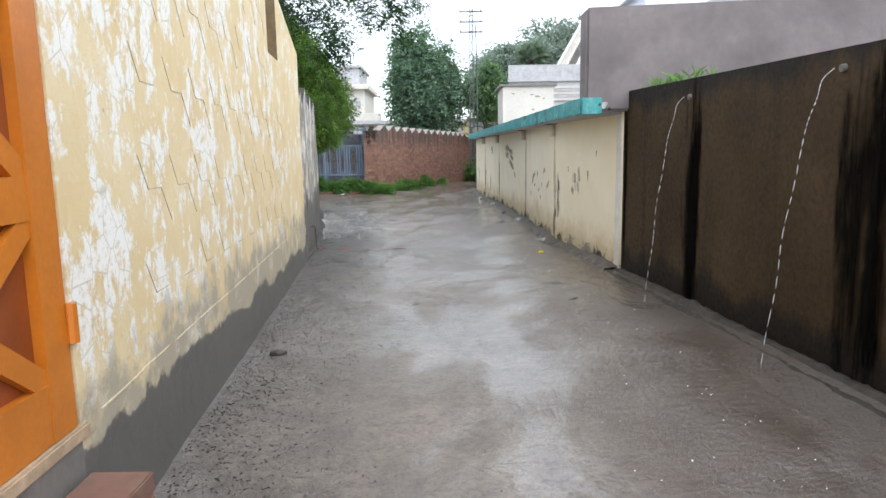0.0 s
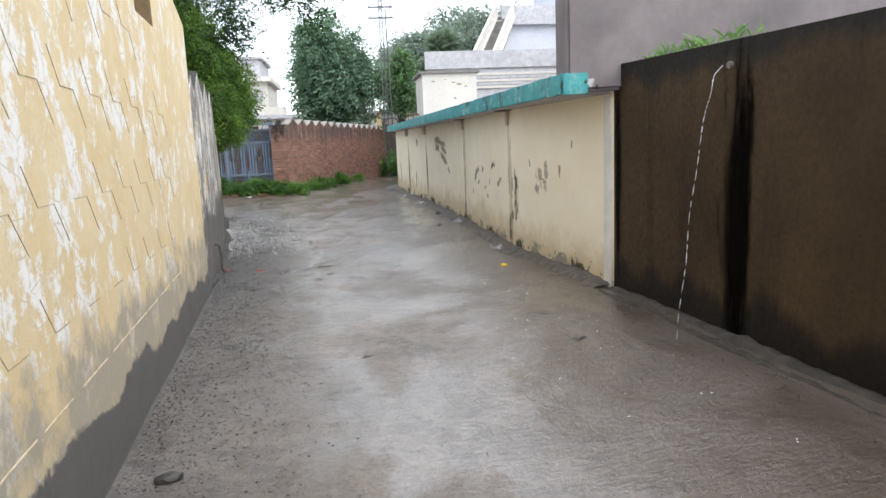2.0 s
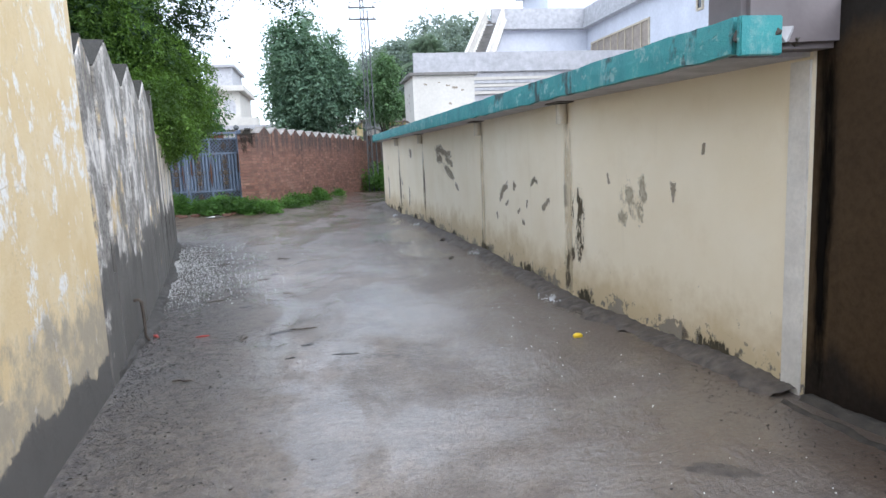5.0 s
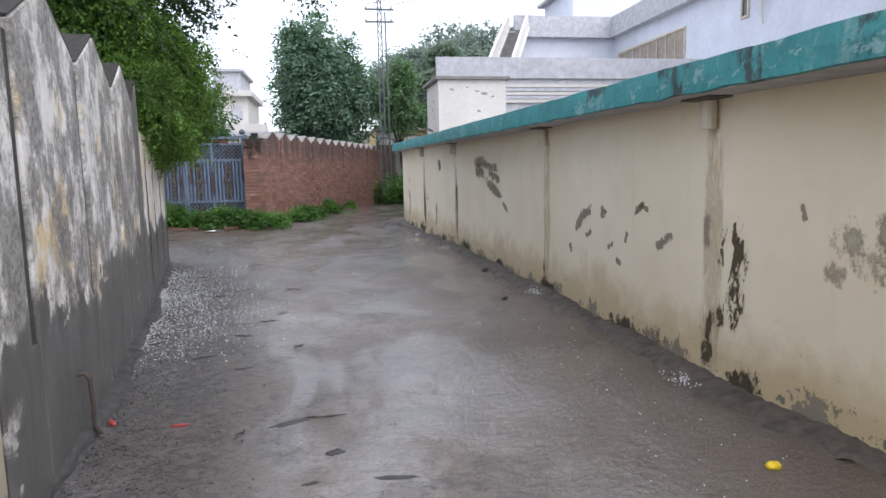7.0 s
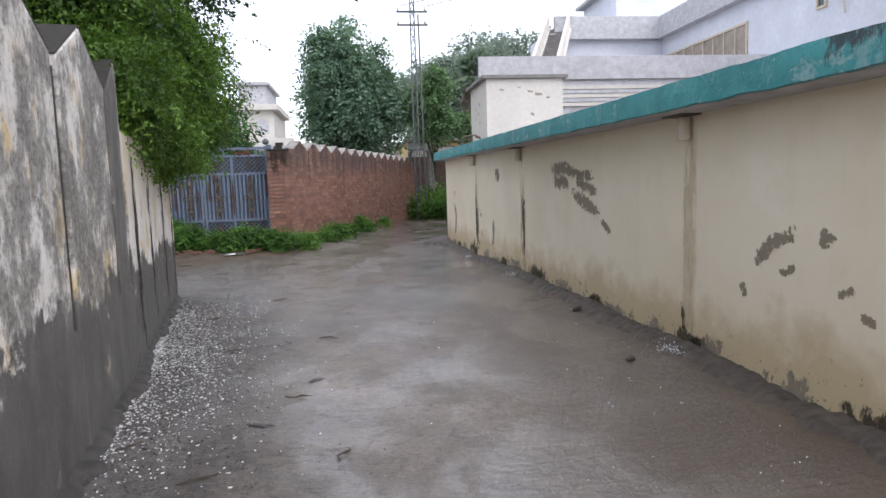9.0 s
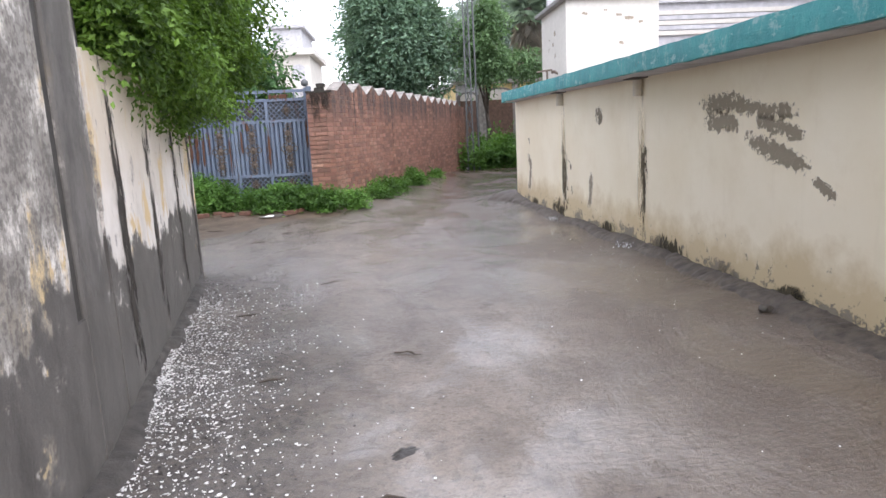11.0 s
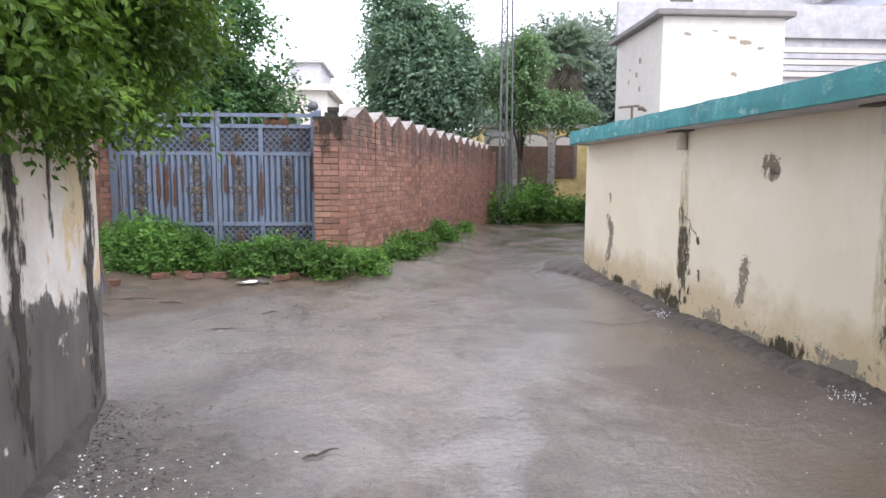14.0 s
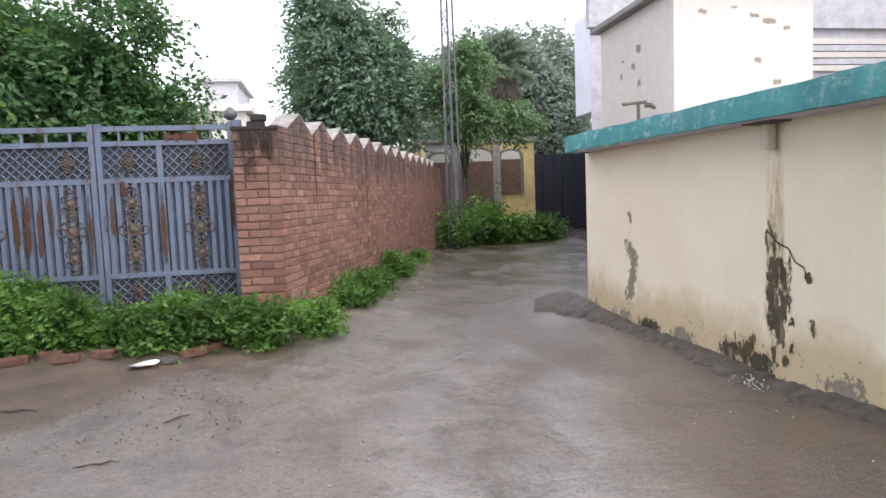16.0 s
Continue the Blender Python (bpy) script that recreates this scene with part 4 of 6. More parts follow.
def build_house():
    t = thing("white_house", "two-storey bluish-white house with grey parapet", "house")
    part("lower_storey", prism([(2.8, 27.0), (15.0, 27.0), (15.0, 42.0), (9.3, 42.0)], 0, 4.55), M["greywhite"], t, "grey weathered lower storey")
    part("parapet", box(2.75, 14.0, 26.9, 27.05, 4.3, 4.95), M["greywhite"], t, "stained grey-white parapet")
    for k in range(5):
        z = 4.02 - 0.12 * k
        part("ledge", box(3.9, 9.0, 26.93, 27.0, z, z + 0.1), M["white"] if k % 2 == 0 else M["greywhite"], t)
    part("wall", box(8.4, 13.6, 38.0, 42.0, 4.55, 8.3), M["whiteblue"], t)
    part("wall", box(13.6, 20.0, 12.0, 42.0, 0, 8.3), M["whiteblue"], t)
    part("cornice", box(8.1, 13.3, 37.6, 38.0, 7.72, 7.95), M["greywhite"], t)
    part("cornice", box(13.2, 13.6, 12.0, 38.0, 7.72, 7.95), M["greywhite"], t)
    part("parapet", box(8.4, 13.6, 37.75, 38.0, 7.952, 8.75), M["greywhite"], t, "weathered grey parapet")
    part("parapet", box(13.35, 13.6, 12.0, 37.75, 7.952, 8.75), M["greywhite"], t, "weathered grey parapet")
    part("roof_room", box(12.0, 18.0, 39.5, 44.0, 8.3, 10.6), M["whiteblue"], t)
    part("roof_slab", box(11.6, 18.4, 39.2, 44.2, 10.602, 10.75), M["greywhite"], t)
    side = Matrix.Translation((13.6, 37.4, 5.6)) @ pose(0, 0, 0, 0, 0, -90)
    window(t, 6.2, 1.35, side, 8, pane="curtain")
    window(t, 0.45, 0.7, Matrix.Translation((13.6, 27.6, 6.4)) @ pose(0, 0, 0, 0, 0, -90), 1)
    window(t, 1.0, 0.8, Matrix.Translation((13.6, 23.2, 6.5)) @ pose(0, 0, 0, 0, 0, -90), 2)
    ac = part("water_heater_box", box(13.25, 13.6, 26.0, 26.6, 6.9, 7.8, 0.03), M["white"], t, "white metal box on the wall")
    part("outlet_pipe", tube([(13.45, 26.3, 6.9), (13.45, 26.3, 6.3), (13.5, 26.3, 6.0)], 0.03, 6), M["pipe"], t)
    for x in (9.2, 10.6):
        part("vent", box(x + 1.5, x + 2.4, 37.94, 38.0, 5.3, 5.5), M["glass"], t)


build_house()


def build_roof_stair():
    t = thing("roof_stair", "outdoor roof stair with pale railings", "staircase")
    a, b = Vector((5.55, 31.9, 4.6)), Vector((8.3, 38.4, 8.2))
    side = Vector((0.86, -0.36, 0)).normalized() * 0.95
    n = 20
    for k in range(n):
        p = a.lerp(b, k / n)
        q = a.lerp(b, (k + 1) / n)
        poly = [(p.x, p.y), (p.x + side.x, p.y + side.y), (q.x + side.x, q.y + side.y), (q.x, q.y)]
        part("step", prism(poly, p.z - 0.12, q.z), M["cement"], t)
    for s in (0, 1):
        o = side * s
        part("stringer", tube([a + o + Vector((0, 0, 0.1)), b + o + Vector((0, 0, 0.1))], 0.1, 6), M["rail"], t)
        part("handrail", tube([a + o + Vector((0, 0, 0.85)), b + o + Vector((0, 0, 0.85))], 0.07, 6), M["rail"], t, "pale cream handrail")
        for k in range(0, 21):
            p = a.lerp(b, k / 20) + o
            part("baluster", tube([p + Vector((0, 0, 0.05)), p + Vector((0, 0, 0.84))], 0.04, 5), M["rail"], t)


build_roof_stair()


def arch_profile(w, h, rise, n=10):
    pts = [(-w / 2, 0), (w / 2, 0), (w / 2, h)]
    for k in range(1, n):
        a = math.pi * k / n
        pts.append((w / 2 * math.cos(a), h + rise * math.sin(a) ** 0.8))
    return pts + [(-w / 2, h)]


def upright(profile, y0, y1, at):
    bm = bmesh.new()
    fr = [bm.verts.new((at[0] + x, y0, at[1] + z)) for x, z in profile]
    bk = [bm.verts.new((at[0] + x, y1, at[1] + z)) for x, z in profile]
    bm.faces.new(fr)
    bm.faces.new(bk[::-1])
    n = len(profile)
    for k in range(n):
        bm.faces.new((fr[k], fr[(k + 1) % n], bk[(k + 1) % n], bk[k]))
    return bm


def build_far_house():
    t = thing("far_white_house", "distant white house with stepped parapets", "house", (-7.6, 58, 0))
    part("wall", box(-3, 1.0, 0, 8, 0, 7.1), M["white"], t)
    part("cornice", box(-3.4, 1.4, -0.6, 8, 7.102, 7.5), M["white"], t)
    part("upper_room", box(-1.5, 0.5, 0.6, 7, 7.502, 9.0), M["greywhite"], t)
    part("roof_slab", box(-1.8, 0.75, 0.3, 7.4, 9.002, 9.2), M["greywhite"], t)
    part("arch_recess", upright(arch_profile(0.9, 0.7, 0.4), -0.03, 0.0, (0.2, 5.4)), M["greywhite"], t)
    part("balcony", box(-3, 2.4, -1.4, 0, 4.2, 5.0), M["white"], t)
    w2 = thing("far_boundary_wall", "distant white boundary building behind trees", "building", (-9, 47, 0))
    part("wall", box(-2, 16, 0, 5, 0, 3.6), M["white"], w2)
    part("roof_slab", box(-2.3, 16.3, -0.5, 5.4, 3.602, 3.85), M["greywhite"], w2)
    for k in range(5):
        window(w2, 1.0, 1.0, Matrix.Translation((0.5 + 3.2 * k, 0, 1.6)), 2)


build_far_house()


def build_yellow_house():
    t = thing("yellow_house", "old yellow limewashed house with arched door and windows", "house", (3.0, 39.4, 0))
    part("wall", box(-1.35, 2.72, 0, 6, 0, 3.4), M["yellow"], t)
    part("cornice", box(-1.45, 2.82, -0.12, 6, 3.402, 3.54), M["cement_cap"], t)
    part("wall_face", box(-1.35, -0.36, -0.03, -0.001, 0, 3.4), M["greywhite"], t, "bare grey weathered wall face")
    for x, w, z, h in ((0.53, 1.14, 0.3, 2.5), (1.8, 0.7, 1.5, 1.35), (-0.82, 0.7, 0.6, 2.2)):
        part("arch_surround", upright(arch_profile(w + 0.28, h, (w + 0.2) * 0.32), -0.07, 0.0, (x, z)), M["cement"], t)
        part("tympanum", upright(arch_profile(w, h - 0.0, w * 0.3), -0.09, -0.072, (x, z)), M["white"], t, "whitewashed arch infill")
        part("door_leaf" if w > 1 else "shutter", box(x - w / 2, x + w / 2, -0.13, -0.092, z, z + h - 0.1), M["door"], t, "old brown wooden shutter")
    for x in (-0.22, 1.26):
        part("pilaster", box(x - 0.14, x + 0.14, -0.1, 0, 0, 3.4), M["cement_cap"], t)
    g = thing("navy_gate", "dark navy sheet-metal gate", "gate", (5.95, 41.0, 0))
    part("leaf", box(-0.2, 1.7, 0, 0.06, -0.1, 3.0), M["black"], g)
    part("leaf", box(1.72, 5.4, 0, 0.06, -0.1, 3.0), M["black"], g)
    for k in range(8):
        part("rib", box(0.2 + 0.42 * k, 0.24 + 0.42 * k, -0.03, 0.0, 0.1, 3.0), M["black"], g)


build_yellow_house()


# ---- blue gate ----
def build_gate():
    t = thing("blue_gate", "blue-grey double steel gate with rusty scrollwork panels", "gate", (-5.69, GATE_Y, 0.33))
    W, H = 2.94, 2.12
    part("post", box(-0.06, 0.03, -0.05, 0.05, -0.35, H, 0.006), M["blue"], t)
    part("post", box(W - 0.03, W + 0.06, -0.05, 0.05, -0.35, H, 0.006), M["blue"], t)
    zs = dict(bot=0.06, low=0.42, mid=1.46, lat=1.86, top=2.02)

    def rust_run(parent, cx, cz, w, h):
        bm = bmesh.new()
        uv = bm.loops.layers.uv.new("UVMap")
        f = bm.faces.new([bm.verts.new((cx + a * w / 2, -0.033, cz + b * h / 2)) for a, b in ((-1, -1), (1, -1), (1, 1), (-1, 1))])
        for lp, c in zip(f.loops, ((0, 0), (1, 0), (1, 1), (0, 1))):
            lp[uv].uv = c
        part("rust_run", bm, M["d_rust"], parent, "brown rust run")

    def leaf(x0, x1, panels, motif):
        lf = new("leaf")
        lf.parent = t
        bm = bmesh.new()
        f = 0.055
        for z in (zs["bot"], zs["low"], zs["mid"], zs["lat"], zs["top"]):
            box(x0 + f, x1 - f, -0.025, 0.025, z, z + 0.055, bm=bm)
        box(x0, x0 + f, -0.03, 0.03, 0.0, H - 0.02, bm=bm)
        box(x1 - f, x1, -0.03, 0.03, 0.0, H - 0.02, bm=bm)
        for xx in panels:
            box(xx - 0.03, xx + 0.03, -0.028, 0.028, 0.062, zs["lat"], bm=bm)
        part("frame", bm, M["blue"], lf)
        for k in range(1, 6):
            xx = x0 + (x1 - x0) * k / 6
            part("picket", box(xx - 0.012, xx + 0.012, -0.012, 0.012, zs["lat"] + 0.056, zs["top"] - 0.001), M["blue"], lf)
        # ribbed sheet between the rails
        bm = bmesh.new()
        n = int((x1 - x0 - 0.12) / 0.085)
        prev = None
        for k in range(n * 4 + 1):
            xx = x0 + 0.056 + (x1 - x0 - 0.112) * k / (n * 4)
            y = 0.03 if k % 4 == 0 else -0.018
            cur = [bm.verts.new((xx, y, zs["low"] + 0.056)), bm.verts.new((xx, y, zs["mid"] - 0.001))]
            if prev:
                bm.faces.new((prev[0], cur[0], cur[1], prev[1]))
            prev = cur
        if x0 < 0.5:
            for rx, rz, rw, rh in ((0.62, 1.05, 0.1, 0.75), (0.74, 1.0, 0.12, 0.9), (0.86, 1.02, 0.08, 0.8), (0.98, 1.1, 0.06, 0.6), (1.36, 0.9, 0.05, 1.2), (0.06, 0.9, 0.06, 1.0)):
                rust_run(lf, rx, rz, rw, rh)
        else:
            for rx, rz, rw, rh in ((2.12, 1.0, 0.09, 1.3), (1.72, 1.4, 0.12, 0.3), (2.86, 1.3, 0.07, 1.0), (1.6, 1.1, 0.06, 0.6), (2.4, 1.95, 0.7, 0.12)):
                rust_run(lf, rx, rz, rw, rh)
        part("ribbed_sheet", bm, M["blue"], lf, "ribbed blue sheet with rust runs")
        for za, zb in ((zs["mid"] + 0.056, zs["lat"] - 0.001), (zs["bot"] + 0.056, zs["low"] - 0.001)):
            # added dark sheet paints the dimness behind the open lattice
            part("backing_sheet", box(x0 + 0.056, x1 - 0.056, 0.012, 0.016, za, zb), M["lattice_dim"], lf, "added dark sheet for the dim foliage seen through the lattice")
            h = zb - za
            d = 0.1
            bm = bmesh.new()
            c = x0 + 0.056 - h
            while c < x1 - 0.056:
                for s in (1, -1):
                    xa, xb = (c, c + h) if s > 0 else (c + h, c)
                    # clip to the panel
                    pa, pb = Vector((xa, za)), Vector((xb, zb))
                    lo, hi = x0 + 0.058, x1 - 0.058
                    ts = sorted(((lo - pa.x) / (pb.x - pa.x), (hi - pa.x) / (pb.x - pa.x)))
                    t0, t1 = max(0, ts[0]), min(1, ts[1])
                    if t1 - t0 > 0.05:
                        p, q = pa.lerp(pb, t0), pa.lerp(pb, t1)
                        tube([(p.x, -0.004 * s, p.y), (q.x, -0.004 * s, q.y)], 0.0085, 4, bm)
                c += d
            part("lattice", bm, M["blue"], lf)
            for xx in motif:
                scroll(lf, xx, (za + zb) / 2, 0.55, True)
        for xx in motif:
            for zz, sc in ((1.25, 0.95), (0.95, 1.15), (0.66, 0.95)):
                scroll(lf, xx, zz, sc, zz == 0.95)
        return lf

    def ring(bm, cx, cz, r, thick=0.0085, y=-0.026, a0=0.0, a1=6.2832, n=14):
        tube([(cx + r * math.cos(a0 + (a1 - a0) * k / n), y, cz + r * math.sin(a0 + (a1 - a0) * k / n)) for k in range(n + 1)], thick, 4, bm)

    def scroll(parent, cx, cz, sc, cross):
        """Cast rosette: a domed boss, petals round it and curled tips above and below."""
        bm = bmesh.new()
        rim = [bm.verts.new((cx + 0.04 * sc * math.cos(a), -0.028, cz + 0.05 * sc * math.sin(a))) for a in (6.2832 * k / 12 for k in range(12))]
        top = bm.verts.new((cx, -0.05, cz))
        for k in range(12):
            bm.faces.new((rim[k], rim[(k + 1) % 12], top))
        ring(bm, cx, cz, 0.052 * sc)
        for dx, dz in ((0, 0.095), (0, -0.095)) + (((0.095, 0), (-0.095, 0)) if cross else ()):
            ring(bm, cx + dx * sc, cz + dz * sc, 0.042 * sc)
        for sx in (-1, 1):
            for sz in (-1, 1):
                ring(bm, cx + sx * 0.06 * sc, cz + sz * 0.06 * sc, 0.034 * sc, a0=0.3, a1=5.2, n=8)
                tube([(cx + sx * 0.02 * sc, -0.026, cz + sz * 0.12 * sc), (cx + sx * 0.055 * sc, -0.026, cz + sz * 0.15 * sc), (cx, -0.026, cz + sz * 0.19 * sc)], 0.01, 4, bm)
        part("scroll_motif", bm, M["rust"], parent, "rusty cast scroll motif")

    leaf(0.032, 1.46, [], (0.36, 1.18))
    leaf(1.475, 2.905, [2.12], (1.8, 2.5))
    for x, s in ((1.4, 1), (1.53, -1)):
        part("handle", tube([(x, -0.03, 0.95), (x + 0.0, -0.075, 0.97), (x, -0.075, 1.1), (x, -0.03, 1.12)], 0.009, 6), M["steel"], t)
    part("knob", tube([(W - 0.05, 0, H), (W - 0.05, 0, H + 0.03), (W - 0.05, 0, H + 0.09), (W - 0.05, 0, H + 0.14)], [0.03, 0.07, 0.075, 0.02], 10), M["steel"], t, smooth=True)


build_gate()


# ---- orange gate on the near left ----
def build_orange_gate():
    y1 = 2.18
    x1 = line_x(WALL_L, y1)
    ang = math.degrees(math.atan2(line_x(WALL_L, 0.2) - x1, y1 - 0.2))
    t = thing("orange_gate", "orange painted steel gate with geometric relief panels", "gate", (x1 - 0.02, y1, 0.57), 90 + ang)
    # local x runs back towards -y (negative), local -y faces the lane after turning
    L, H = 1.95, 2.7
    part("leaf_sheet", box(-L, -0.02, 0.02, 0.045, 0, H), M["orange_deep"], t, "deep orange sheet")
    bm = bmesh.new()
    for x0, x1_ in ((-0.14, 0.0), (-L, -L + 0.14), (-0.98, -0.86)):
        box(x0, x1_, -0.02, 0.06, 0, H, bm=bm)
    for z in (0, 0.62 + 0.12, 1.5, 2.6):
        box(-L, 0, -0.016, 0.056, z, z + (0.14 if z else 0.2), bm=bm)
    part("frame", bm, M["orange"], t)
    for k, (z0, z1) in enumerate(((0.2, 0.74), (0.88, 1.5), (1.64, 2.6))):
        for xa, xb in ((-0.86, -0.14), (-1.81, -0.98)):
            bm = bmesh.new()
            m = (z0 + z1) / 2
            c = (xa + xb) / 2
            for p, q in (((xa, z0), (c, m)), ((xb, z0), (c, m)), ((xa, z1), (c, m)), ((xb, z1), (c, m))):
                d = (Vector(q) - Vector(p)).normalized()
                k2 = Vector((-d.y, d.x)) * 0.04
                vs = [bm.verts.new((a.x, yy, a.y)) for yy in (-0.012, 0.019) for a in (Vector(p) - k2, Vector(q) - k2, Vector(q) + k2, Vector(p) + k2)]
                bm.faces.new(vs[:4])
                for i in range(4):
                    bm.faces.new((vs[i], vs[(i + 1) % 4], vs[4 + (i + 1) % 4], vs[4 + i]))
            part("diagonal_bar", bm, M["orange"], t)
    for z in (0.3,):
        part("hinge", tube([(0.01, -0.03, z), (0.01, -0.03, z + 0.14)], 0.022, 8), M["orange"], t)
    part("threshold", box(-L, 0.06, -0.035, 0.1, -0.06, -0.005, 0.008), M["tan"], t, "worn tan threshold")
    s = thing("brick_step", "low red brick step below the gate", "step", (-1.28, 1.23, 0))
    for row in range(5):
        for k in range(4):
            part("brick", box(0.0, 0.225, 0.245 * k + (0.0 if row % 2 else -0.02), 0.235 + 0.245 * k, 0.08 * row - 0.01, 0.08 * row + 0.066, 0.006), M["brick"], s)
    part("mortar", box(0.008, 0.217, 0.0, 0.96, -0.05, 0.375), M["mortar"], s)


build_orange_gate()


# ---- lattice pole ----
def build_pole():
    t = thing("power_pole", "galvanised lattice steel power pole with cross arms", "utility pole", (1.62, 34.4, 0))
    H = 8.75
    legs = [(-1, -1), (1, -1), (1, 1), (-1, 1)]

    def half(z):
        return 0.11 - 0.035 * z / H
    for sx, sy in legs:
        part("leg", tube([(sx * half(0), sy * half(0), -0.1), (sx * half(H), sy * half(H), H)], 0.02, 4), M["steel"], t)
    n = 18
    for i in range(n):
        z0, z1 = H * i / n, H * (i + 1) / n
        for k in range(4):
            a, b = legs[k], legs[(k + 1) % 4]
            s = i % 2
            p, q = (a, b) if s else (b, a)
            part("brace", tube([(p[0] * half(z0), p[1] * half(z0), z0), (q[0] * half(z1), q[1] * half(z1), z1)], 0.014, 4), M["steel"], t)
    for z in (8.55, 8.05, 7.55):
        arm = part("cross_arm", box(-0.6, 0.6, -0.03, 0.03, z, z + 0.07), M["steel"], t)
        for x in (-0.55, 0.5):
            part("insulator", tube([(x, 0, z + 0.07), (x, 0, z + 0.1), (x, 0, z + 0.22)], [0.03, 0.05, 0.02], 6), M["white"], arm)
    part("stay_pole", tube([(0.34, 0.2, -0.1), (0.24, 0.1, 8.0)], [0.035, 0.03], 8), M["steel"], t, "leaning steel stay pole")
    for j, (x, z) in enumerate(((-0.55, 8.78), (0.5, 8.78), (-0.55, 8.28), (0.5, 8.28))):
        c = thing("power_cable", "thin dark overhead power cable", "cable", (1.62, 34.4, 0), group="overhead cables")
        pts = []
        for k in range(21):
            u = k / 20
            pts.append((x + 16 * u, -18 * u, z + 1.2 * u - 2.0 * u * (1 - u)))
        part("wire", tube(pts, 0.012, 4), M["black"], c)


build_pole()


# ---- trees ----
def leaf_cloud(blobs, count, size, rng, droop=0.3, fill=0.55, stray=0.1):
    """Many small folded leaves set along short arching sprays near the surface of a set of lumps."""
    per = 10
    vol = np.array([b[3] * b[4] * b[5] for b in blobs]) ** 0.67
    pick = rng.choice(len(blobs), count // per, p=vol / vol.sum())
    B = np.array(blobs)[pick]
    m = len(pick)
    d = rng.normal(size=(m, 3))
    d /= np.linalg.norm(d, axis=1)[:, None]
    r = fill + (1.02 - fill) * rng.random(m) ** 0.6
    r *= 1 + 0.22 * np.sin(d[:, 0] * 5 + B[:, 0]) * np.sin(d[:, 2] * 6 + B[:, 1]) + rng.normal(0, 0.07, m)
    r = np.where(rng.random(m) < stray, r * rng.uniform(1.05, 1.4, m), r)
    c = B[:, :3] + d * B[:, 3:6] * r[:, None]
    way = d * (1, 1, 0.6) + rng.normal(0, 0.6, (m, 3))
    way[:, 2] += 0.25 - droop
    way /= np.linalg.norm(way, axis=1)[:, None]
    reach = size * rng.uniform(2.5, 5.5, (m, 1))
    u = (np.arange(per) / (per - 1))[None, :, None]
    twig = c[:, None, :] + way[:, None, :] * reach[:, None, :] * (u - 0.4)
    twig[:, :, 2] -= (droop + 0.15) * reach * u[:, :, 0] ** 2 * 0.7
    c = twig.reshape(-1, 3) + rng.normal(0, size * 0.28, (m * per, 3))
    n = len(c)
    hand = np.tile(np.where(np.arange(per) % 2, 1.0, -1.0), m)[:, None]
    w = np.repeat(way, per, 0)
    across = np.cross(w, (0, 0, 1)) * hand
    ax = w * 0.55 + across * 0.8 + rng.normal(0, 0.35, (n, 3))
    ax[:, 2] -= droop * np.abs(rng.normal(1, 0.4, n))
    ax /= np.linalg.norm(ax, axis=1)[:, None] + 1e-6
    nd = np.repeat(d, per, 0) * 0.5 + rng.normal(0, 0.5, (n, 3)) + (0, 0, 0.7)
    sd = np.cross(ax, nd)
    sd /= np.linalg.norm(sd, axis=1)[:, None] + 1e-6
    up = np.cross(sd, ax)
    L = size * rng.uniform(0.6, 1.25, (n, 1))
    wd = L * 0.27
    v = np.stack([c, c + ax * L * 0.45 + sd * wd + up * wd * 0.35, c + ax * L, c + ax * L * 0.45 - sd * wd + up * wd * 0.35], 1)
    return v.reshape(-1, 3), n


def leaves_mesh(name, blobs, count, size, material, parent, seed, droop=0.3, fill=0.55, label="", stray=0.1):
    rng = np.random.default_rng(seed)
    v, n = leaf_cloud(blobs, count, size, rng, droop, fill, stray)
    idx = np.arange(n) * 4
    f = np.concatenate([np.stack([idx, idx + 1, idx + 2], 1), np.stack([idx, idx + 2, idx + 3], 1)])
    me = bpy.data.meshes.new(name)
    me.from_pydata(v.tolist(), [], f.tolist())
    me.materials.append(material)
    ob = new(name, me)
    ob.parent = parent
    if label:
        ob["label"] = label
    return ob


def lumps(cx, cy, cz, rx, ry, rz, n, seed, size=0.45):
    rng = np.random.default_rng(seed)
    out = []
    for _ in range(n):
        d = rng.normal(size=3)
        d /= np.linalg.norm(d)
        k = rng.uniform(0.35, 0.85)
        s = size * rng.uniform(0.7, 1.25)
        out.append((cx + d[0] * rx * k, cy + d[1] * ry * k, cz + d[2] * rz * k, rx * s, ry * s, rz * s))
    return out


def build_tree(label, base, trunk_h, trunk_r, blobs, count, leaf, material, seed, droop=0.3):
    t = thing("tree", label, "tree", base)
    o = Vector(base)
    rng = random.Random(seed)
    trunk = [(0.03 * rng.uniform(-1, 1) * k, 0.03 * rng.uniform(-1, 1) * k, -0.1 + trunk_h * k / 5) for k in range(6)]
    part("trunk", tube(trunk, [trunk_r * (1.25 - 0.12 * k) for k in range(6)], 9), M["bark"], t, smooth=True)
    top = Vector(trunk[-1])
    for b in blobs[:9]:
        e = Vector(b[:3]) - o
        s = top * rng.uniform(0.75, 1.0)
        mid = s.lerp(e, 0.5) + Vector((rng.uniform(-0.2, 0.2), rng.uniform(-0.2, 0.2), 0.2))
        part("limb", tube([s, mid, e], [trunk_r * 0.5, trunk_r * 0.3, trunk_r * 0.1], 6), M["bark"], t, smooth=True)
    rel = [(b[0] - o.x, b[1] - o.y, b[2] - o.z, *b[3:]) for b in blobs]
    leaves_mesh("crown", rel, count, leaf, material, t, seed, droop)
    return t


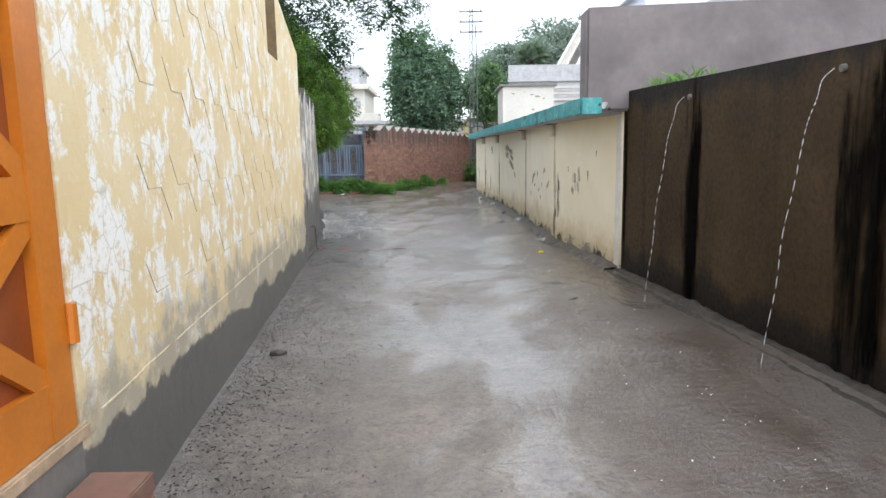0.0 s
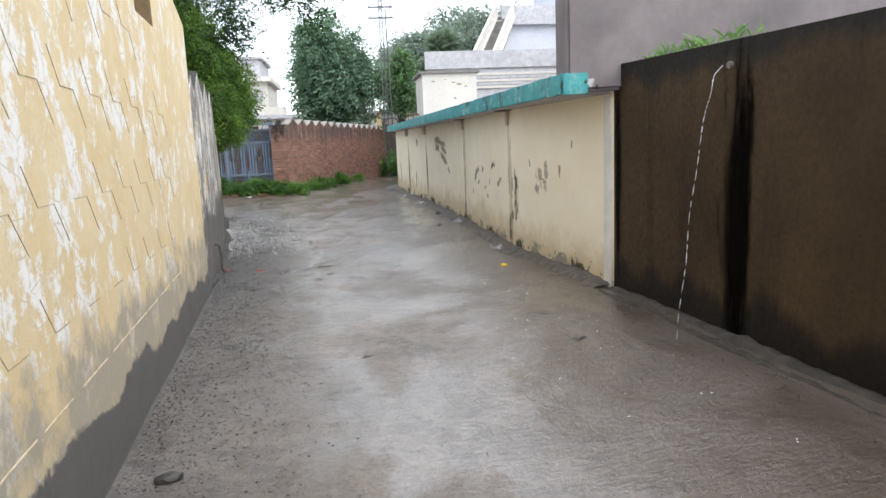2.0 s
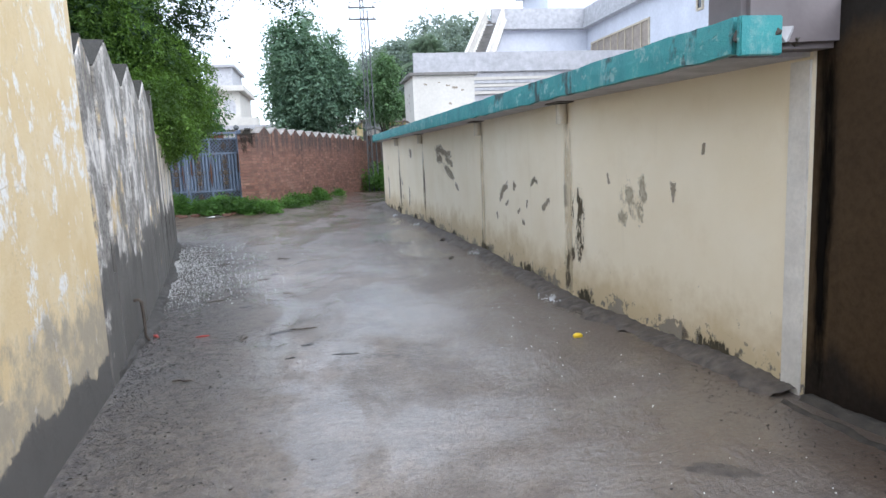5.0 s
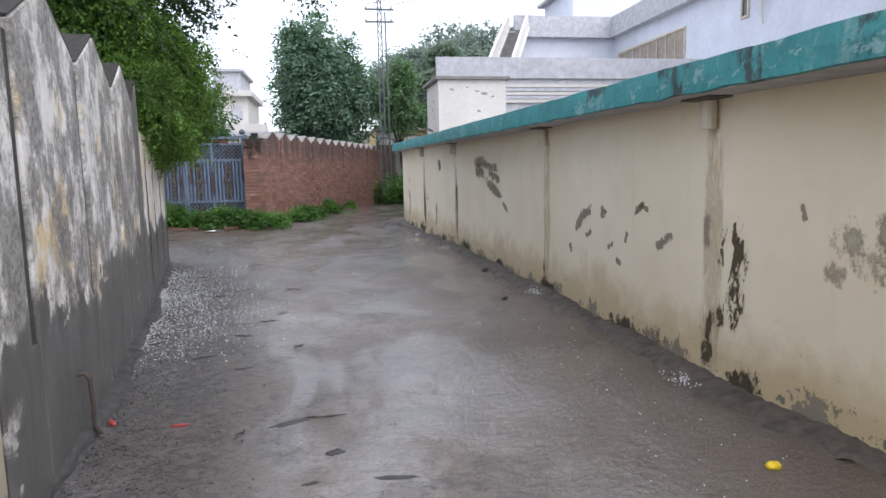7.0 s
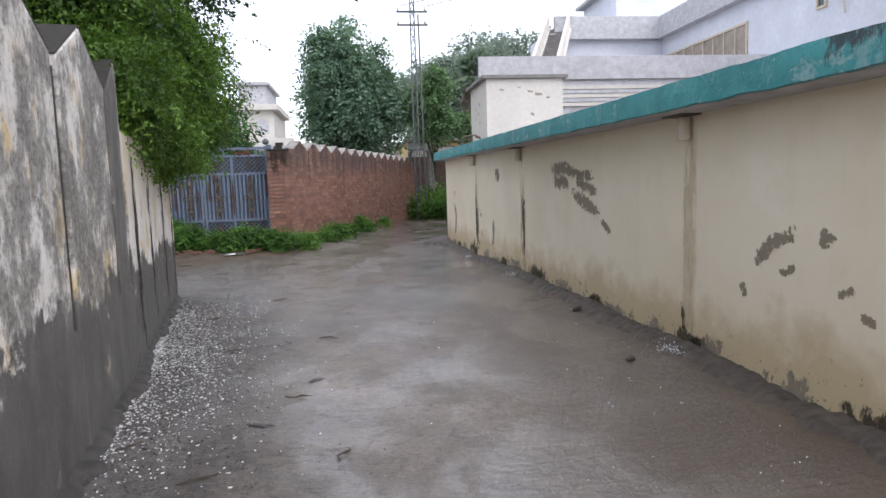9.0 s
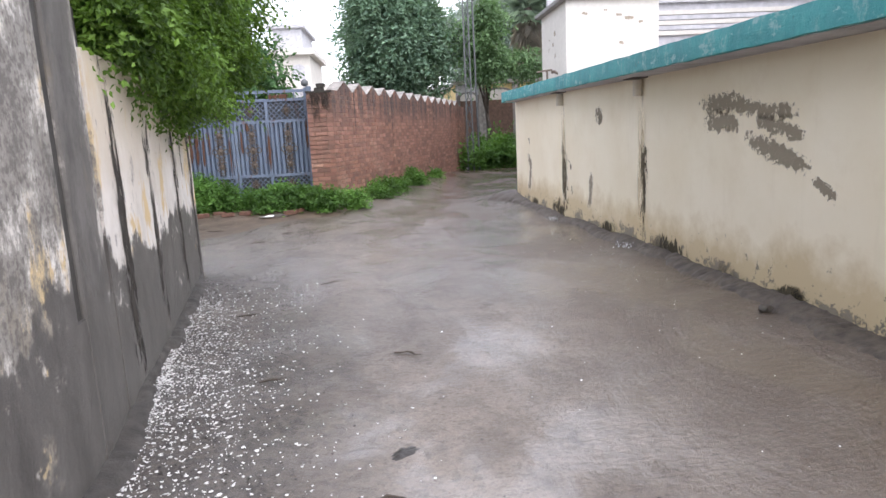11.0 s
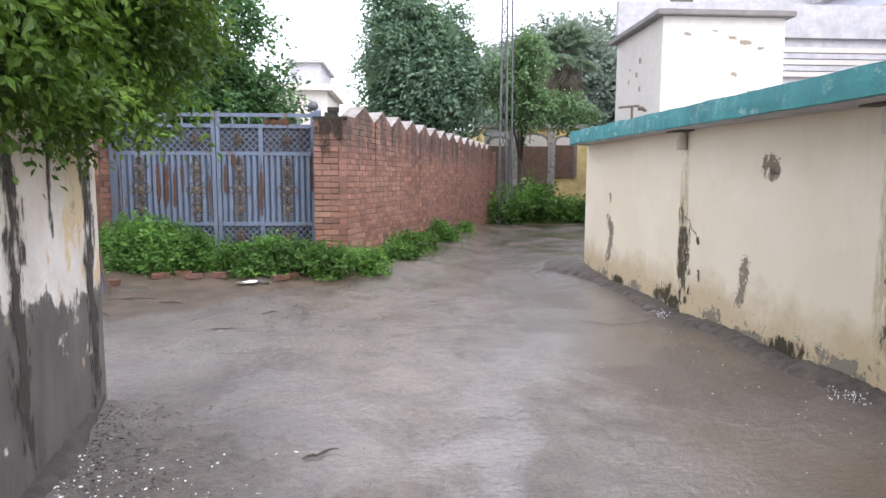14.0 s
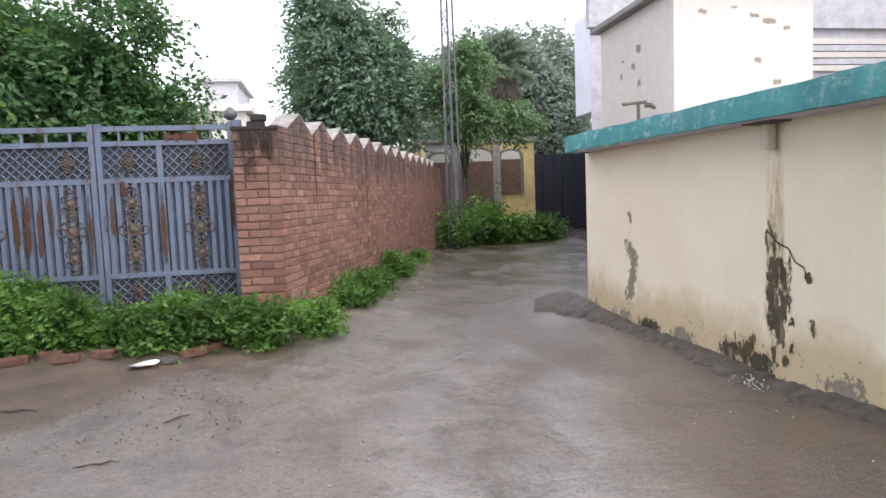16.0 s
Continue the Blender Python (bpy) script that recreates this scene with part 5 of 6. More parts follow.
# large dark tree behind the pointed wall, hanging over the lane
big = lumps(-5.4, 16.6, 5.2, 2.5, 3.6, 2.6, 18, 3, 0.42)
big += [(-3.0, 14.7, 2.5, 0.6, 0.7, 0.5), (-3.05, 15.5, 2.35, 0.65, 0.8, 0.55), (-3.2, 16.5, 2.2, 0.75, 0.8, 0.55), (-3.4, 17.5, 2.15, 0.85, 0.8, 0.55), (-3.05, 16.2, 2.9, 0.8, 0.9, 0.6), (-3.1, 17.3, 2.7, 0.8, 0.9, 0.6), (-3.9, 18.2, 2.35, 0.7, 0.5, 0.55)]
big += [(-4.1, 14.6, 3.5, 0.9, 1.0, 0.8), (-3.5, 16.0, 3.2, 0.9, 1.1, 0.8), (-3.7, 18.0, 3.3, 0.9, 1.1, 0.8), (-3.2, 16.8, 4.4, 1.0, 1.3, 0.7), (-3.5, 13.8, 4.8, 0.9, 1.1, 0.7), (-2.3, 15.2, 5.3, 0.8, 0.8, 0.25), (-2.5, 17.4, 5.5, 1.0, 1.0, 0.3), (-1.6, 15.8, 5.6, 0.5, 0.6, 0.2), (-1.5, 17.6, 5.0, 0.7, 0.9, 0.3), (-0.9, 17.0, 5.3, 0.6, 0.8, 0.3), (-0.9, 18.4, 4.7, 0.4, 0.5, 0.25), (-4.0, 13.3, 5.6, 1.2, 1.2, 0.9), (-3.4, 14.8, 3.6, 0.8, 1.0, 0.9), (-3.2, 18.2, 4.3, 0.9, 1.0, 0.9), (-5.0, 13.2, 4.4, 0.9, 1.0, 1.2)]
high = [b for b in big if not (b[2] < 3.1 and b[0] > -4.0)]
tree1 = build_tree("large dark green tree hanging over the boundary wall", (-6.0, 17.0, 0), 3.4, 0.26, high, 140000, 0.08, M["leaf_dark"], 11)
hang = [(b[0] + 6.0, b[1] - 17.0, b[2], *b[3:]) for b in big if b[2] < 3.7 and b[0] > -4.0]
leaves_mesh("hanging_foliage", hang, 190000, 0.05, M["leaf_hang"], tree1, 21, 0.45, 0.45, "fresh green foliage hanging over the wall", 0.03)
t2 = lumps(-8.2, 34.5, 4.9, 3.3, 2.6, 2.8, 20, 5, 0.42) + [(-5.7, 34.0, 3.6, 1.1, 1.2, 1.2), (-9.5, 31.5, 4.5, 2.0, 1.5, 2.0)]
build_tree("broad mid-green tree behind the blue gate", (-8.2, 34.6, 0), 3.0, 0.25, t2, 80000, 0.19, M["leaf_mid"], 12)
t3 = [(x, y, z, a * k, b * k, c * k) for x, y, z, a, b, c in lumps(-0.85, 37.5, 5.3, 2.5, 2.0, 3.5, 60, 7, 0.24) for k in (1.15 - 0.09 * abs(z - 4.6),)] + [(-0.85, 37.5, 5.0, 1.5, 1.3, 2.4)]
build_tree("tall dense green tree behind the brick wall", (-0.8, 37.6, 0), 3.4, 0.22, t3, 60000, 0.19, M["leaf_blue"], 13)
t4 = lumps(2.75, 36.6, 5.0, 1.3, 1.1, 1.5, 16, 9, 0.34) + [(3.9, 36.8, 4.0, 0.9, 0.8, 0.5), (4.7, 37.0, 3.7, 0.6, 0.6, 0.35)]
build_tree("young bright green tree before the yellow house", (2.7, 37.0, 0), 2.6, 0.1, t4, 15000, 0.15, M["leaf_young"], 14)
# the two far crowns carry their haze in the leaf colour
t5 = lumps(11.0, 66.0, 9.0, 9.5, 5.0, 5.4, 22, 15, 0.4)
build_tree("huge far tree with leaf colour paled for haze", (11.0, 66.0, 0), 5.0, 0.5, t5, 60000, 0.42, M["leaf_far"], 15)
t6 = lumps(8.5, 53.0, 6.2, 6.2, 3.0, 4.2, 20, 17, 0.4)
build_tree("far green tree with leaf colour paled for haze", (8.5, 53.0, 0), 3.5, 0.3, t6, 60000, 0.32, M["leaf_far"], 16)


def build_palm(base, h, seed):
    t = thing("palm_tree", "tall fan palm with drooping dry skirt", "palm tree", base)
    rng = random.Random(seed)
    part("trunk", tube([(0, 0, -0.1), (0.1, 0, h * 0.5), (0, 0, h)], [0.3, 0.25, 0.22], 9), M["bark"], t)

    def fans(name, count, lo, hi, material, base_z, label, reach):
        bm = bmesh.new()
        for k in range(count):
            a, el = rng.uniform(0, 6.283), rng.uniform(lo, hi)
            out = Vector((math.cos(a) * math.cos(el), math.sin(a) * math.cos(el), math.sin(el)))
            flat = Vector((-math.sin(a), math.cos(a), 0))
            z0 = base_z + rng.uniform(-0.5, 0.15)
            hub = Vector((0, 0, z0)) + out * reach * rng.uniform(0.7, 1.1)
            tube([(0, 0, z0), hub], 0.02, 4, bm)
            for i in range(15):
                b = math.radians(-85 + 170 * i / 14)
                d = (out * math.cos(b) + flat * math.sin(b)).normalized()
                L = rng.uniform(0.75, 1.05)
                s = d.cross(Vector((0, 0, 1)))
                s = (s.normalized() if s.length > 0.01 else flat) * 0.035
                mid = hub + d * L * 0.6
                tip = hub + d * L - Vector((0, 0, 0.35 * L))
                vs = [bm.verts.new(v) for v in (hub, mid - s, tip, mid + s)]
                bm.faces.new((vs[0], vs[1], vs[2]))
                bm.faces.new((vs[0], vs[2], vs[3]))
        part(name, bm, material, t, label)
    fans("fronds", 34, -0.3, 1.35, M["palm"], h, "", 0.8)
    fans("dry_skirt", 26, -1.5, -0.9, M["palm_dry"], h - 0.3, "grey-brown dry hanging fronds", 0.8)
    fans("dry_skirt", 22, -1.5, -1.1, M["palm_dry"], h - 1.3, "grey-brown dry hanging fronds", 0.7)


build_palm((6.3, 46.0, 0), 7.6, 4)


# ---- weeds on the verge ----
def build_weeds():
    C, F = Vector(BRICK_C), Vector(BRICK_F)
    spots = [(-5.4, 23.2, 0.5, 0.6), (-4.95, 23.0, 0.6, 0.68), (-4.5, 22.95, 0.5, 0.52), (-4.15, 22.85, 0.3, 0.3), (-3.75, 22.85, 0.42, 0.42), (-3.3, 22.75, 0.45, 0.46), (-2.85, 22.65, 0.4, 0.42), (-2.45, 22.7, 0.4, 0.42), (-2.0, 23.15, 0.3, 0.36), (-3.55, 22.45, 0.14, 0.16), (-3.1, 22.4, 0.16, 0.16)]
    for s, r, h in ((1.6, 0.3, 0.3), (2.3, 0.32, 0.34), (3.0, 0.28, 0.3), (4.6, 0.26, 0.4), (5.0, 0.2, 0.25), (7.0, 0.2, 0.2)):
        p, w, nrm = along(C, F, s)
        q = p - nrm * 0.28
        spots.append((q.x, q.y, r, h))
    for x, y, r, h in ((1.75, 34.6, 0.5, 0.8), (2.2, 35.3, 0.7, 1.1), (2.9, 35.2, 0.8, 1.2), (3.6, 35.6, 0.8, 1.0), (4.4, 36.0, 0.8, 0.85), (5.1, 36.4, 0.7, 0.6), (2.4, 36.8, 0.9, 1.4), (3.4, 37.0, 0.9, 1.35)):
        spots.append((x, y, r, h))
    for i, (x, y, r, h) in enumerate(spots):
        g = float(ground_z(x, y))
        t = thing("weed_clump", "clump of fresh green broad-leaved weeds", "weeds", (x, y, g), group="weeds along the walls")
        rng = random.Random(i)
        bm = bmesh.new()
        for k in range(10):
            a = rng.uniform(0, 6.283)
            tube([(0.1 * math.cos(a), 0.1 * math.sin(a), -0.03), (r * 0.6 * math.cos(a), r * 0.6 * math.sin(a), h * rng.uniform(0.6, 1))], [0.006, 0.003], 4, bm)
        part("stems", bm, M["weed"], t)
        far = y > 30
        bl = [(rng.uniform(-0.4, 0.4) * r, rng.uniform(-0.4, 0.4) * r, h * rng.uniform(0.25, 0.75), r * 0.5, r * 0.5, h * 0.36) for _ in range(9)]
        leaves_mesh("leaves", bl, 1500 if far else int(8200 * r * h / 0.2), 0.15 if far else 0.066, M["weed"], t, 100 + i, 0.15, 0.05)


build_weeds()


# ---- small things on the lane ----
def rock(name, label, category, x, y, sx, sy, sz, material, seed, turn=0):
    rng = random.Random(seed)
    bm = bmesh.new()
    bmesh.ops.create_icosphere(bm, subdivisions=2, radius=1.0)
    for v in bm.verts:
        k = 1 + 0.22 * noise.noise(v.co * 1.7 + Vector((seed, 0, 0))) + rng.uniform(-0.05, 0.05)
        v.co = Vector((v.co.x * sx * k, v.co.y * sy * k, max(-0.6, v.co.z) * sz * k))
    ob = finish(name, bm, material)
    ob.matrix_world = pose(x, y, float(ground_z(x, y)) + sz * 0.45, 0, 0, turn)
    return tagged(ob, label, category)


rock("stone", "broken lump of grey brick rubble", "stone", -1.29, 4.86, 0.075, 0.04, 0.028, M["grit"], 3, 20)
rock("stone", "small brown stone by the wall", "stone", 1.42, 15.0, 0.05, 0.05, 0.035, M["stone"], 5)
rock("stone", "small dark stone on the lane", "stone", 1.2, 13.15, 0.05, 0.035, 0.02, M["stone"], 6, 40)
rock("stone", "flat brown stone on the verge", "stone", -3.25, 22.2, 0.2, 0.1, 0.05, M["stone"], 8, 10)
yb = rock("plastic_scrap", "crumpled bright yellow plastic scrap", "litter", 1.37, 8.98, 0.04, 0.03, 0.02, M["yellow_plastic"], 9)
rock("plastic_scrap", "small red plastic scrap", "litter", -2.01, 10.56, 0.02, 0.06, 0.012, M["red_plastic"], 10, 30)
rock("plastic_scrap", "small red plastic scrap", "litter", -1.59, 10.45, 0.06, 0.015, 0.01, M["red_plastic"], 11, 5)


def build_smear(x, y, L, W, turn, seed, high=0.012):
    """Low ragged pat of trodden mud on the lane."""
    bm = bmesh.new()
    n, m = 36, 9
    rings = []
    ca, sa = math.cos(radians(turn)), math.sin(radians(turn))
    for j in range(1, m + 1):
        u = j / m
        ring = []
        for k in range(n):
            a = 6.2832 * k / n
            r = u * (1 + 0.35 * noise.noise((math.cos(a) * 2.2, math.sin(a) * 2.2, seed)) + 0.25 * noise.noise((math.cos(a) * 6, math.sin(a) * 6, seed)))
            px_, py = L * r * math.cos(a), W * r * math.sin(a)
            gx, gy = x + px_ * ca - py * sa, y + px_ * sa + py * ca
            h = high * (1 - u ** 3) * (0.55 + 0.9 * abs(noise.noise((gx * 22, gy * 22, seed)))) - 0.006 * u
            ring.append(bm.verts.new((gx, gy, float(ground_z(gx, gy)) + h)))
        rings.append(ring)
    bm.faces.new(rings[0])
    for a, b in zip(rings, rings[1:]):
        for k in range(n):
            bm.faces.new((a[k], a[(k + 1) % n], b[(k + 1) % n], b[k]))
    tagged(finish("mud_pat", bm, M["grit"] if high > 0.01 else M["silt"], smooth=True), "low dark pat of trodden wet mud", "mud", "mud pats on the lane")


for i, (x, y, L, W, a, h) in enumerate(((-0.9, 10.36, 0.17, 0.05, 30, 0.014), (-0.64, 9.85, 0.07, 0.05, 25, 0.014), (-0.35, 9.49, 0.13, 0.03, -5, 0.012), (-0.77, 9.51, 0.06, 0.02, 10, 0.012), (1.18, 6.91, 0.2, 0.08, -40, 0.009), (1.25, 6.16, 0.07, 0.05, 30, 0.011), (1.29, 5.34, 0.12, 0.06, 15, 0.009), (-0.29, 6.53, 0.06, 0.04, 20, 0.012), (-1.35, 11.6, 0.12, 0.04, 15, 0.012), (-1.5, 12.7, 0.14, 0.05, -20, 0.013), (-1.2, 13.6, 0.1, 0.05, 40, 0.013))):
    build_smear(x, y, L, W, a, 3.7 * i + 1, h)


# ---- litter, drains and verge ----
def build_apron():
    """Crumbled silt and cement apron along the foot of the cream and dark walls."""
    bm = bmesh.new()
    prev = None
    n = 700
    for i in range(n + 1):
        y = 7.52 + (24.6 - 7.52) * i / n
        xw = line_x(CREAM, y) if y > 7.5 else line_x(DARK, y) - 0.2
        w = 0.19 + 0.1 * noise.noise((y * 0.8, 0, 0)) + 0.1 * noise.noise((y * 4, 3, 0)) + 0.05 * noise.noise((y * 14, 3, 0))
        w += 0.35 * math.exp(-((y - 23.9) / 0.8) ** 2)
        h = 0.05 + 0.03 * noise.noise((y * 1.3, 9, 0)) + 0.07 * math.exp(-((y - 23.7) / 0.7) ** 2)
        cur = []
        for k, (u, v) in enumerate(((-0.05, 1.0), (0.25, 0.95), (0.6, 0.7), (0.85, 0.35), (1.0, -0.25))):
            x = xw - w * u
            cur.append(bm.verts.new((x, y, float(ground_z(x, y)) + h * v + 0.02 * noise.noise((x * 9, y * 9, 0)) + 0.014 * noise.noise((x * 26, y * 26, 0)))))
        if prev:
            for k in range(4):
                bm.faces.new((prev[k], prev[k + 1], cur[k + 1], cur[k]))
        prev = cur
    tagged(finish("silt_apron", bm, M["silt"], smooth=True), "crumbled wet silt and cement along the wall foot", "debris", kind="structure")


build_apron()


def build_mud_verge():
    bm = bmesh.new()
    rows = []
    for j in range(46):
        v = j / 45
        row = []
        for i in range(60):
            u = i / 59
            x = -7.5 + 5.9 * u
            edge = 20.4 + 1.6 * float(smooth01((x + 4.6) / 2.2)) + 0.35 * noise.noise((x * 0.9, 0, 4)) + 0.2 * noise.noise((x * 3, 0, 4))
            y = edge + (24.2 - edge) * v
            h = 0.008 + 0.06 * float(smooth01((y - 21.9) / 0.8)) + 0.03 * noise.noise((x * 2.2, y * 2.2, 0)) * min(1, v * 4) * (0.35 if y < 21.8 else 1) - 0.025 * (1 - min(1, v * 8))
            h -= 0.12 * float(smooth01((u - 0.84) / 0.14))
            row.append(bm.verts.new((x, y, float(ground_z(x, y)) + h)))
        rows.append(row)
    for a, b in zip(rows, rows[1:]):
        for i in range(59):
            bm.faces.new((a[i], a[i + 1], b[i + 1], b[i]))
    tagged(finish("mud_verge", bm, M["soil"], smooth=True), "raised wet mud verge before the gate", "verge", kind="structure")


build_mud_verge()


def build_footing():
    """Broken cement strip at the foot of the pointed and low walls."""
    pts = WALL_L2 + [WALL_L3[1]]
    bm = bmesh.new()
    prev = None
    for i in range(221):
        y = 9.4 + 8.8 * i / 220
        xw = line_x(pts, y)
        w = (0.1 + 0.06 * noise.noise((y * 1.2, 0, 7)) + 0.06 * noise.noise((y * 5, 0, 7)) + 0.03 * noise.noise((y * 17, 0, 7))) * min(1, (y - 9.38) / 1.5, (18.22 - y) / 0.8)
        if noise.noise((y * 0.7, 3, 1)) > 0.28:
            w *= 0.4
        h = 0.045 + 0.02 * noise.noise((y * 2.3, 9, 7)) + 0.02 * noise.noise((y * 11, 9, 7))
        cur = []
        for u, v in ((-0.1, 1.0), (0.5, 0.9), (0.85, 0.6), (1.0, -0.4)):
            x = xw + w * u
            cur.append(bm.verts.new((x, y, float(ground_z(x, y)) + h * v + 0.008 * noise.noise((x * 12, y * 12, 0)))))
        if prev:
            for k in range(3):
                bm.faces.new((prev[k], prev[k + 1], cur[k + 1], cur[k]))
        prev = cur
    tagged(finish("wall_footing", bm, M["kerb_grey"], smooth=True), "broken grey cement footing strip along the wall", "kerb", kind="structure")


build_footing()


def lane_left(y):
    return line_x(WALL_L + WALL_L2[1:] + [WALL_L3[1]], y)


def scatter(name, label, category, count, place, size, flat, material, seed):
    """Many tiny bits of litter, one object of stuff."""
    rng = np.random.default_rng(seed)
    xy = np.array([place(rng) for _ in range(count)])
    z = ground_z(xy[:, 0], xy[:, 1])
    n = 6
    verts, faces = [], []
    for (x, y), g in zip(xy, z):
        s = size * rng.uniform(0.4, 1.3)
        a0, el = rng.uniform(0, 6.283), rng.uniform(0.3, 0.8)
        tilt = rng.uniform(-0.3, 0.3)
        b = len(verts)
        for k in range(n):
            a = 6.283 * k / n
            r = s * rng.uniform(0.7, 1.15)
            px_, py = r * math.cos(a), r * el * math.sin(a)
            verts.append((x + px_ * math.cos(a0) - py * math.sin(a0), y + px_ * math.sin(a0) + py * math.cos(a0), g + 0.002 + flat * s + tilt * py))
        verts.append((x, y, g - 0.004))
        faces.append(tuple(range(b, b + n)))
        for k in range(n):
            faces.append((b + k, b + n, b + (k + 1) % n))
    me = bpy.data.meshes.new(name)
    me.from_pydata(verts, [], faces)
    me.materials.append(material)
    tagged(new(name, me), label, category, kind="stuff")


def near_left(y0, y1, spread):
    def place(rng):
        y = rng.uniform(y0, y1)
        return lane_left(y) + 0.03 + abs(rng.normal(0, spread)), y
    return place


def petals(rng):
    y = rng.triangular(11.6, 14.2, 17.6)
    k = rng.random()
    d = 0.04 + abs(rng.normal(0, 0.05)) if k < 0.35 else 0.06 + rng.gamma(1.8, 0.19)
    return lane_left(y) + d, y


scatter("white_petals", "scattered white lime flakes and petals on wet lane", "litter", 2600, petals, 0.011, 0.25, M["paper"], 1)
scatter("white_petals", "fine white lime flakes along the wall foot", "litter", 1600, petals, 0.006, 0.3, M["paper"], 2)
scatter("dark_grit", "dark wet grit and leaf bits along the wall", "debris", 5200, near_left(2.6, 18.2, 0.42), 0.0085, 0.3, M["grit"], 3)
scatter("dark_grit", "sparse dark grit over the lane", "debris", 900, lambda r: (r.uniform(-2.2, 1.6), r.uniform(2.2, 23)), 0.007, 0.3, M["grit"], 4)
scatter("pebbles", "sparse pale pebbles on the lane", "debris", 260, lambda r: (1.9 - 0.04 * (yy := r.uniform(2.5, 20)) - abs(r.normal(0, 0.5)), yy), 0.005, 0.5, M["paper"], 5)
scatter("dark_grit", "dark grit along the drain kerb", "debris", 1200, lambda r: (line_x(DARK, (yy := r.uniform(3.0, 8.4))) - 0.22 - abs(r.normal(0, 0.2)), yy), 0.0055, 0.4, M["grit"], 6)


scatter("mud_rubble", "small stones and brick crumbs in the mud", "debris", 900, lambda r: (r.uniform(-6.8, -2.2), r.uniform(20.4, 22.8)), 0.0075, 0.8, M["stone"], 8)
scatter("pale_grit", "pale crumbs in the mud", "debris", 240, lambda r: (r.uniform(-6.5, -1.5), r.uniform(19.2, 22.6)), 0.01, 0.7, M["cement_cap"], 9)


def build_sticks():
    rng = random.Random(6)
    spots = [(-5.4, 21.2, 1.3, 14), (-5.9, 21.6, 0.9, 30), (-4.9, 20.9, 0.7, -5), (-6.2, 20.8, 1.1, 8), (-5.2, 20.5, 0.5, 50), (-4.6, 21.5, 0.55, 12), (-5.0, 21.9, 0.9, 28), (-4.1, 21.3, 0.3, -8), (-3.2, 20.2, 0.25, 4), (-2.9, 20.9, 0.2, 40), (-5.6, 20.6, 0.8, -6), (-1.9, 17.3, 0.22, 35), (-2.5, 16.2, 0.18, 10), (-1.3, 13.2, 0.2, -10), (-0.95, 12.1, 0.15, 60), (-2.0, 14.6, 0.16, 20), (-1.15, 15.0, 0.2, -30), (-0.7, 10.4, 0.25, 5), (-1.2, 10.2, 0.16, 70), (-1.7, 11.9, 0.2, 15), (-2.2, 12.4, 0.16, 50), (-1.5, 9.2, 0.16, -20)]
    for x, y, L, a in spots:
        t = thing("stick", "wet dark twig lying on the lane", "stick", (x, y, float(ground_z(x, y)) + 0.012), a)
        pts = [(L * (k / 5 - 0.5), 0.055 * L * rng.uniform(-2, 2), 0.006 * rng.random()) for k in range(6)]
        part("twig", tube(pts, [0.004, 0.008, 0.006, 0.009, 0.005, 0.003], 5), M["bark"], t)
        if L > 0.28:
            part("side_twig", tube([pts[2], (pts[2][0] + 0.1 * L, 0.14 * L, 0.01)], [0.006, 0.003], 4), M["bark"], t)


build_sticks()


def build_loose_brick(x, y, turn, label, dz=0.0, tilt=0.0):
    bm = box(-0.11, 0.11, -0.052, 0.052, -0.035, 0.035, 0.008)
    for v in bm.verts:
        v.co += Vector((noise.noise(v.co * 25), noise.noise(v.co * 25 + Vector((5, 0, 0))), 0)) * 0.006
    ob = finish("brick", bm, M["mud_brick"])
    ob.matrix_world = pose(x, y, float(ground_z(x, y)) + 0.045 + dz, tilt, 0, turn)
    tagged(ob, label, "brick", "loose bricks on the verge")


for i, (x, y, a) in enumerate(((-3.05, 22.25, 35), (-2.92, 22.4, 60), (-4.15, 22.35, 8), (-3.85, 22.4, -12), (-4.6, 22.4, 20), (-4.35, 22.55, 5), (-3.6, 22.5, 80), (-5.1, 22.1, 0), (-5.5, 22.2, 12))):
    build_loose_brick(x, y, a, "worn red brick half sunk in mud", 0.03 if y > 22.2 else 0.0, 6 * math.sin(i * 2.1))
pl = thing("paper_plate", "crumpled white paper plate on the mud", "litter", (-3.42, 22.05, float(ground_z(-3.42, 22.05)) + 0.05), 20)
bm = bmesh.new()
rim = [bm.verts.new((0.13 * math.cos(a) * (1 + 0.1 * math.sin(3 * a)), 0.075 * math.sin(a), 0.012 + 0.01 * math.sin(2 * a))) for a in (6.283 * k / 18 for k in range(18))]
mid = [bm.verts.new((v.co.x * 0.7, v.co.y * 0.7, -0.004)) for v in rim]
for k in range(18):
    bm.faces.new((rim[k], rim[(k + 1) % 18], mid[(k + 1) % 18], mid[k]))
bm.faces.new(mid)
part("plate", bm, M["paper"], pl)
st = thing("bent_metal_stand", "bent rusty metal stand with blue leg", "scrap metal", (-5.05, 21.75, float(ground_z(-5.05, 21.75))), 0)
part("bar", box(-0.75, 0.0, -0.02, 0.02, 0.5, 0.55), M["rust"], st)
part("leg", tube([(0.0, 0, 0.56), (0.02, 0, 0.3), (0.12, -0.03, -0.02)], 0.02, 6), M["rust"], st)
part("brace", tube([(0.03, 0.02, 0.0), (-0.02, 0.0, 0.34)], 0.014, 6), M["blue"], st, "blue painted brace")

dp = thing("drain_pipe", "short rusty drain pipe bent against the wall foot", "pipe", (line_x(WALL_L2, 10.35) + 0.03, 10.35, 0.0))
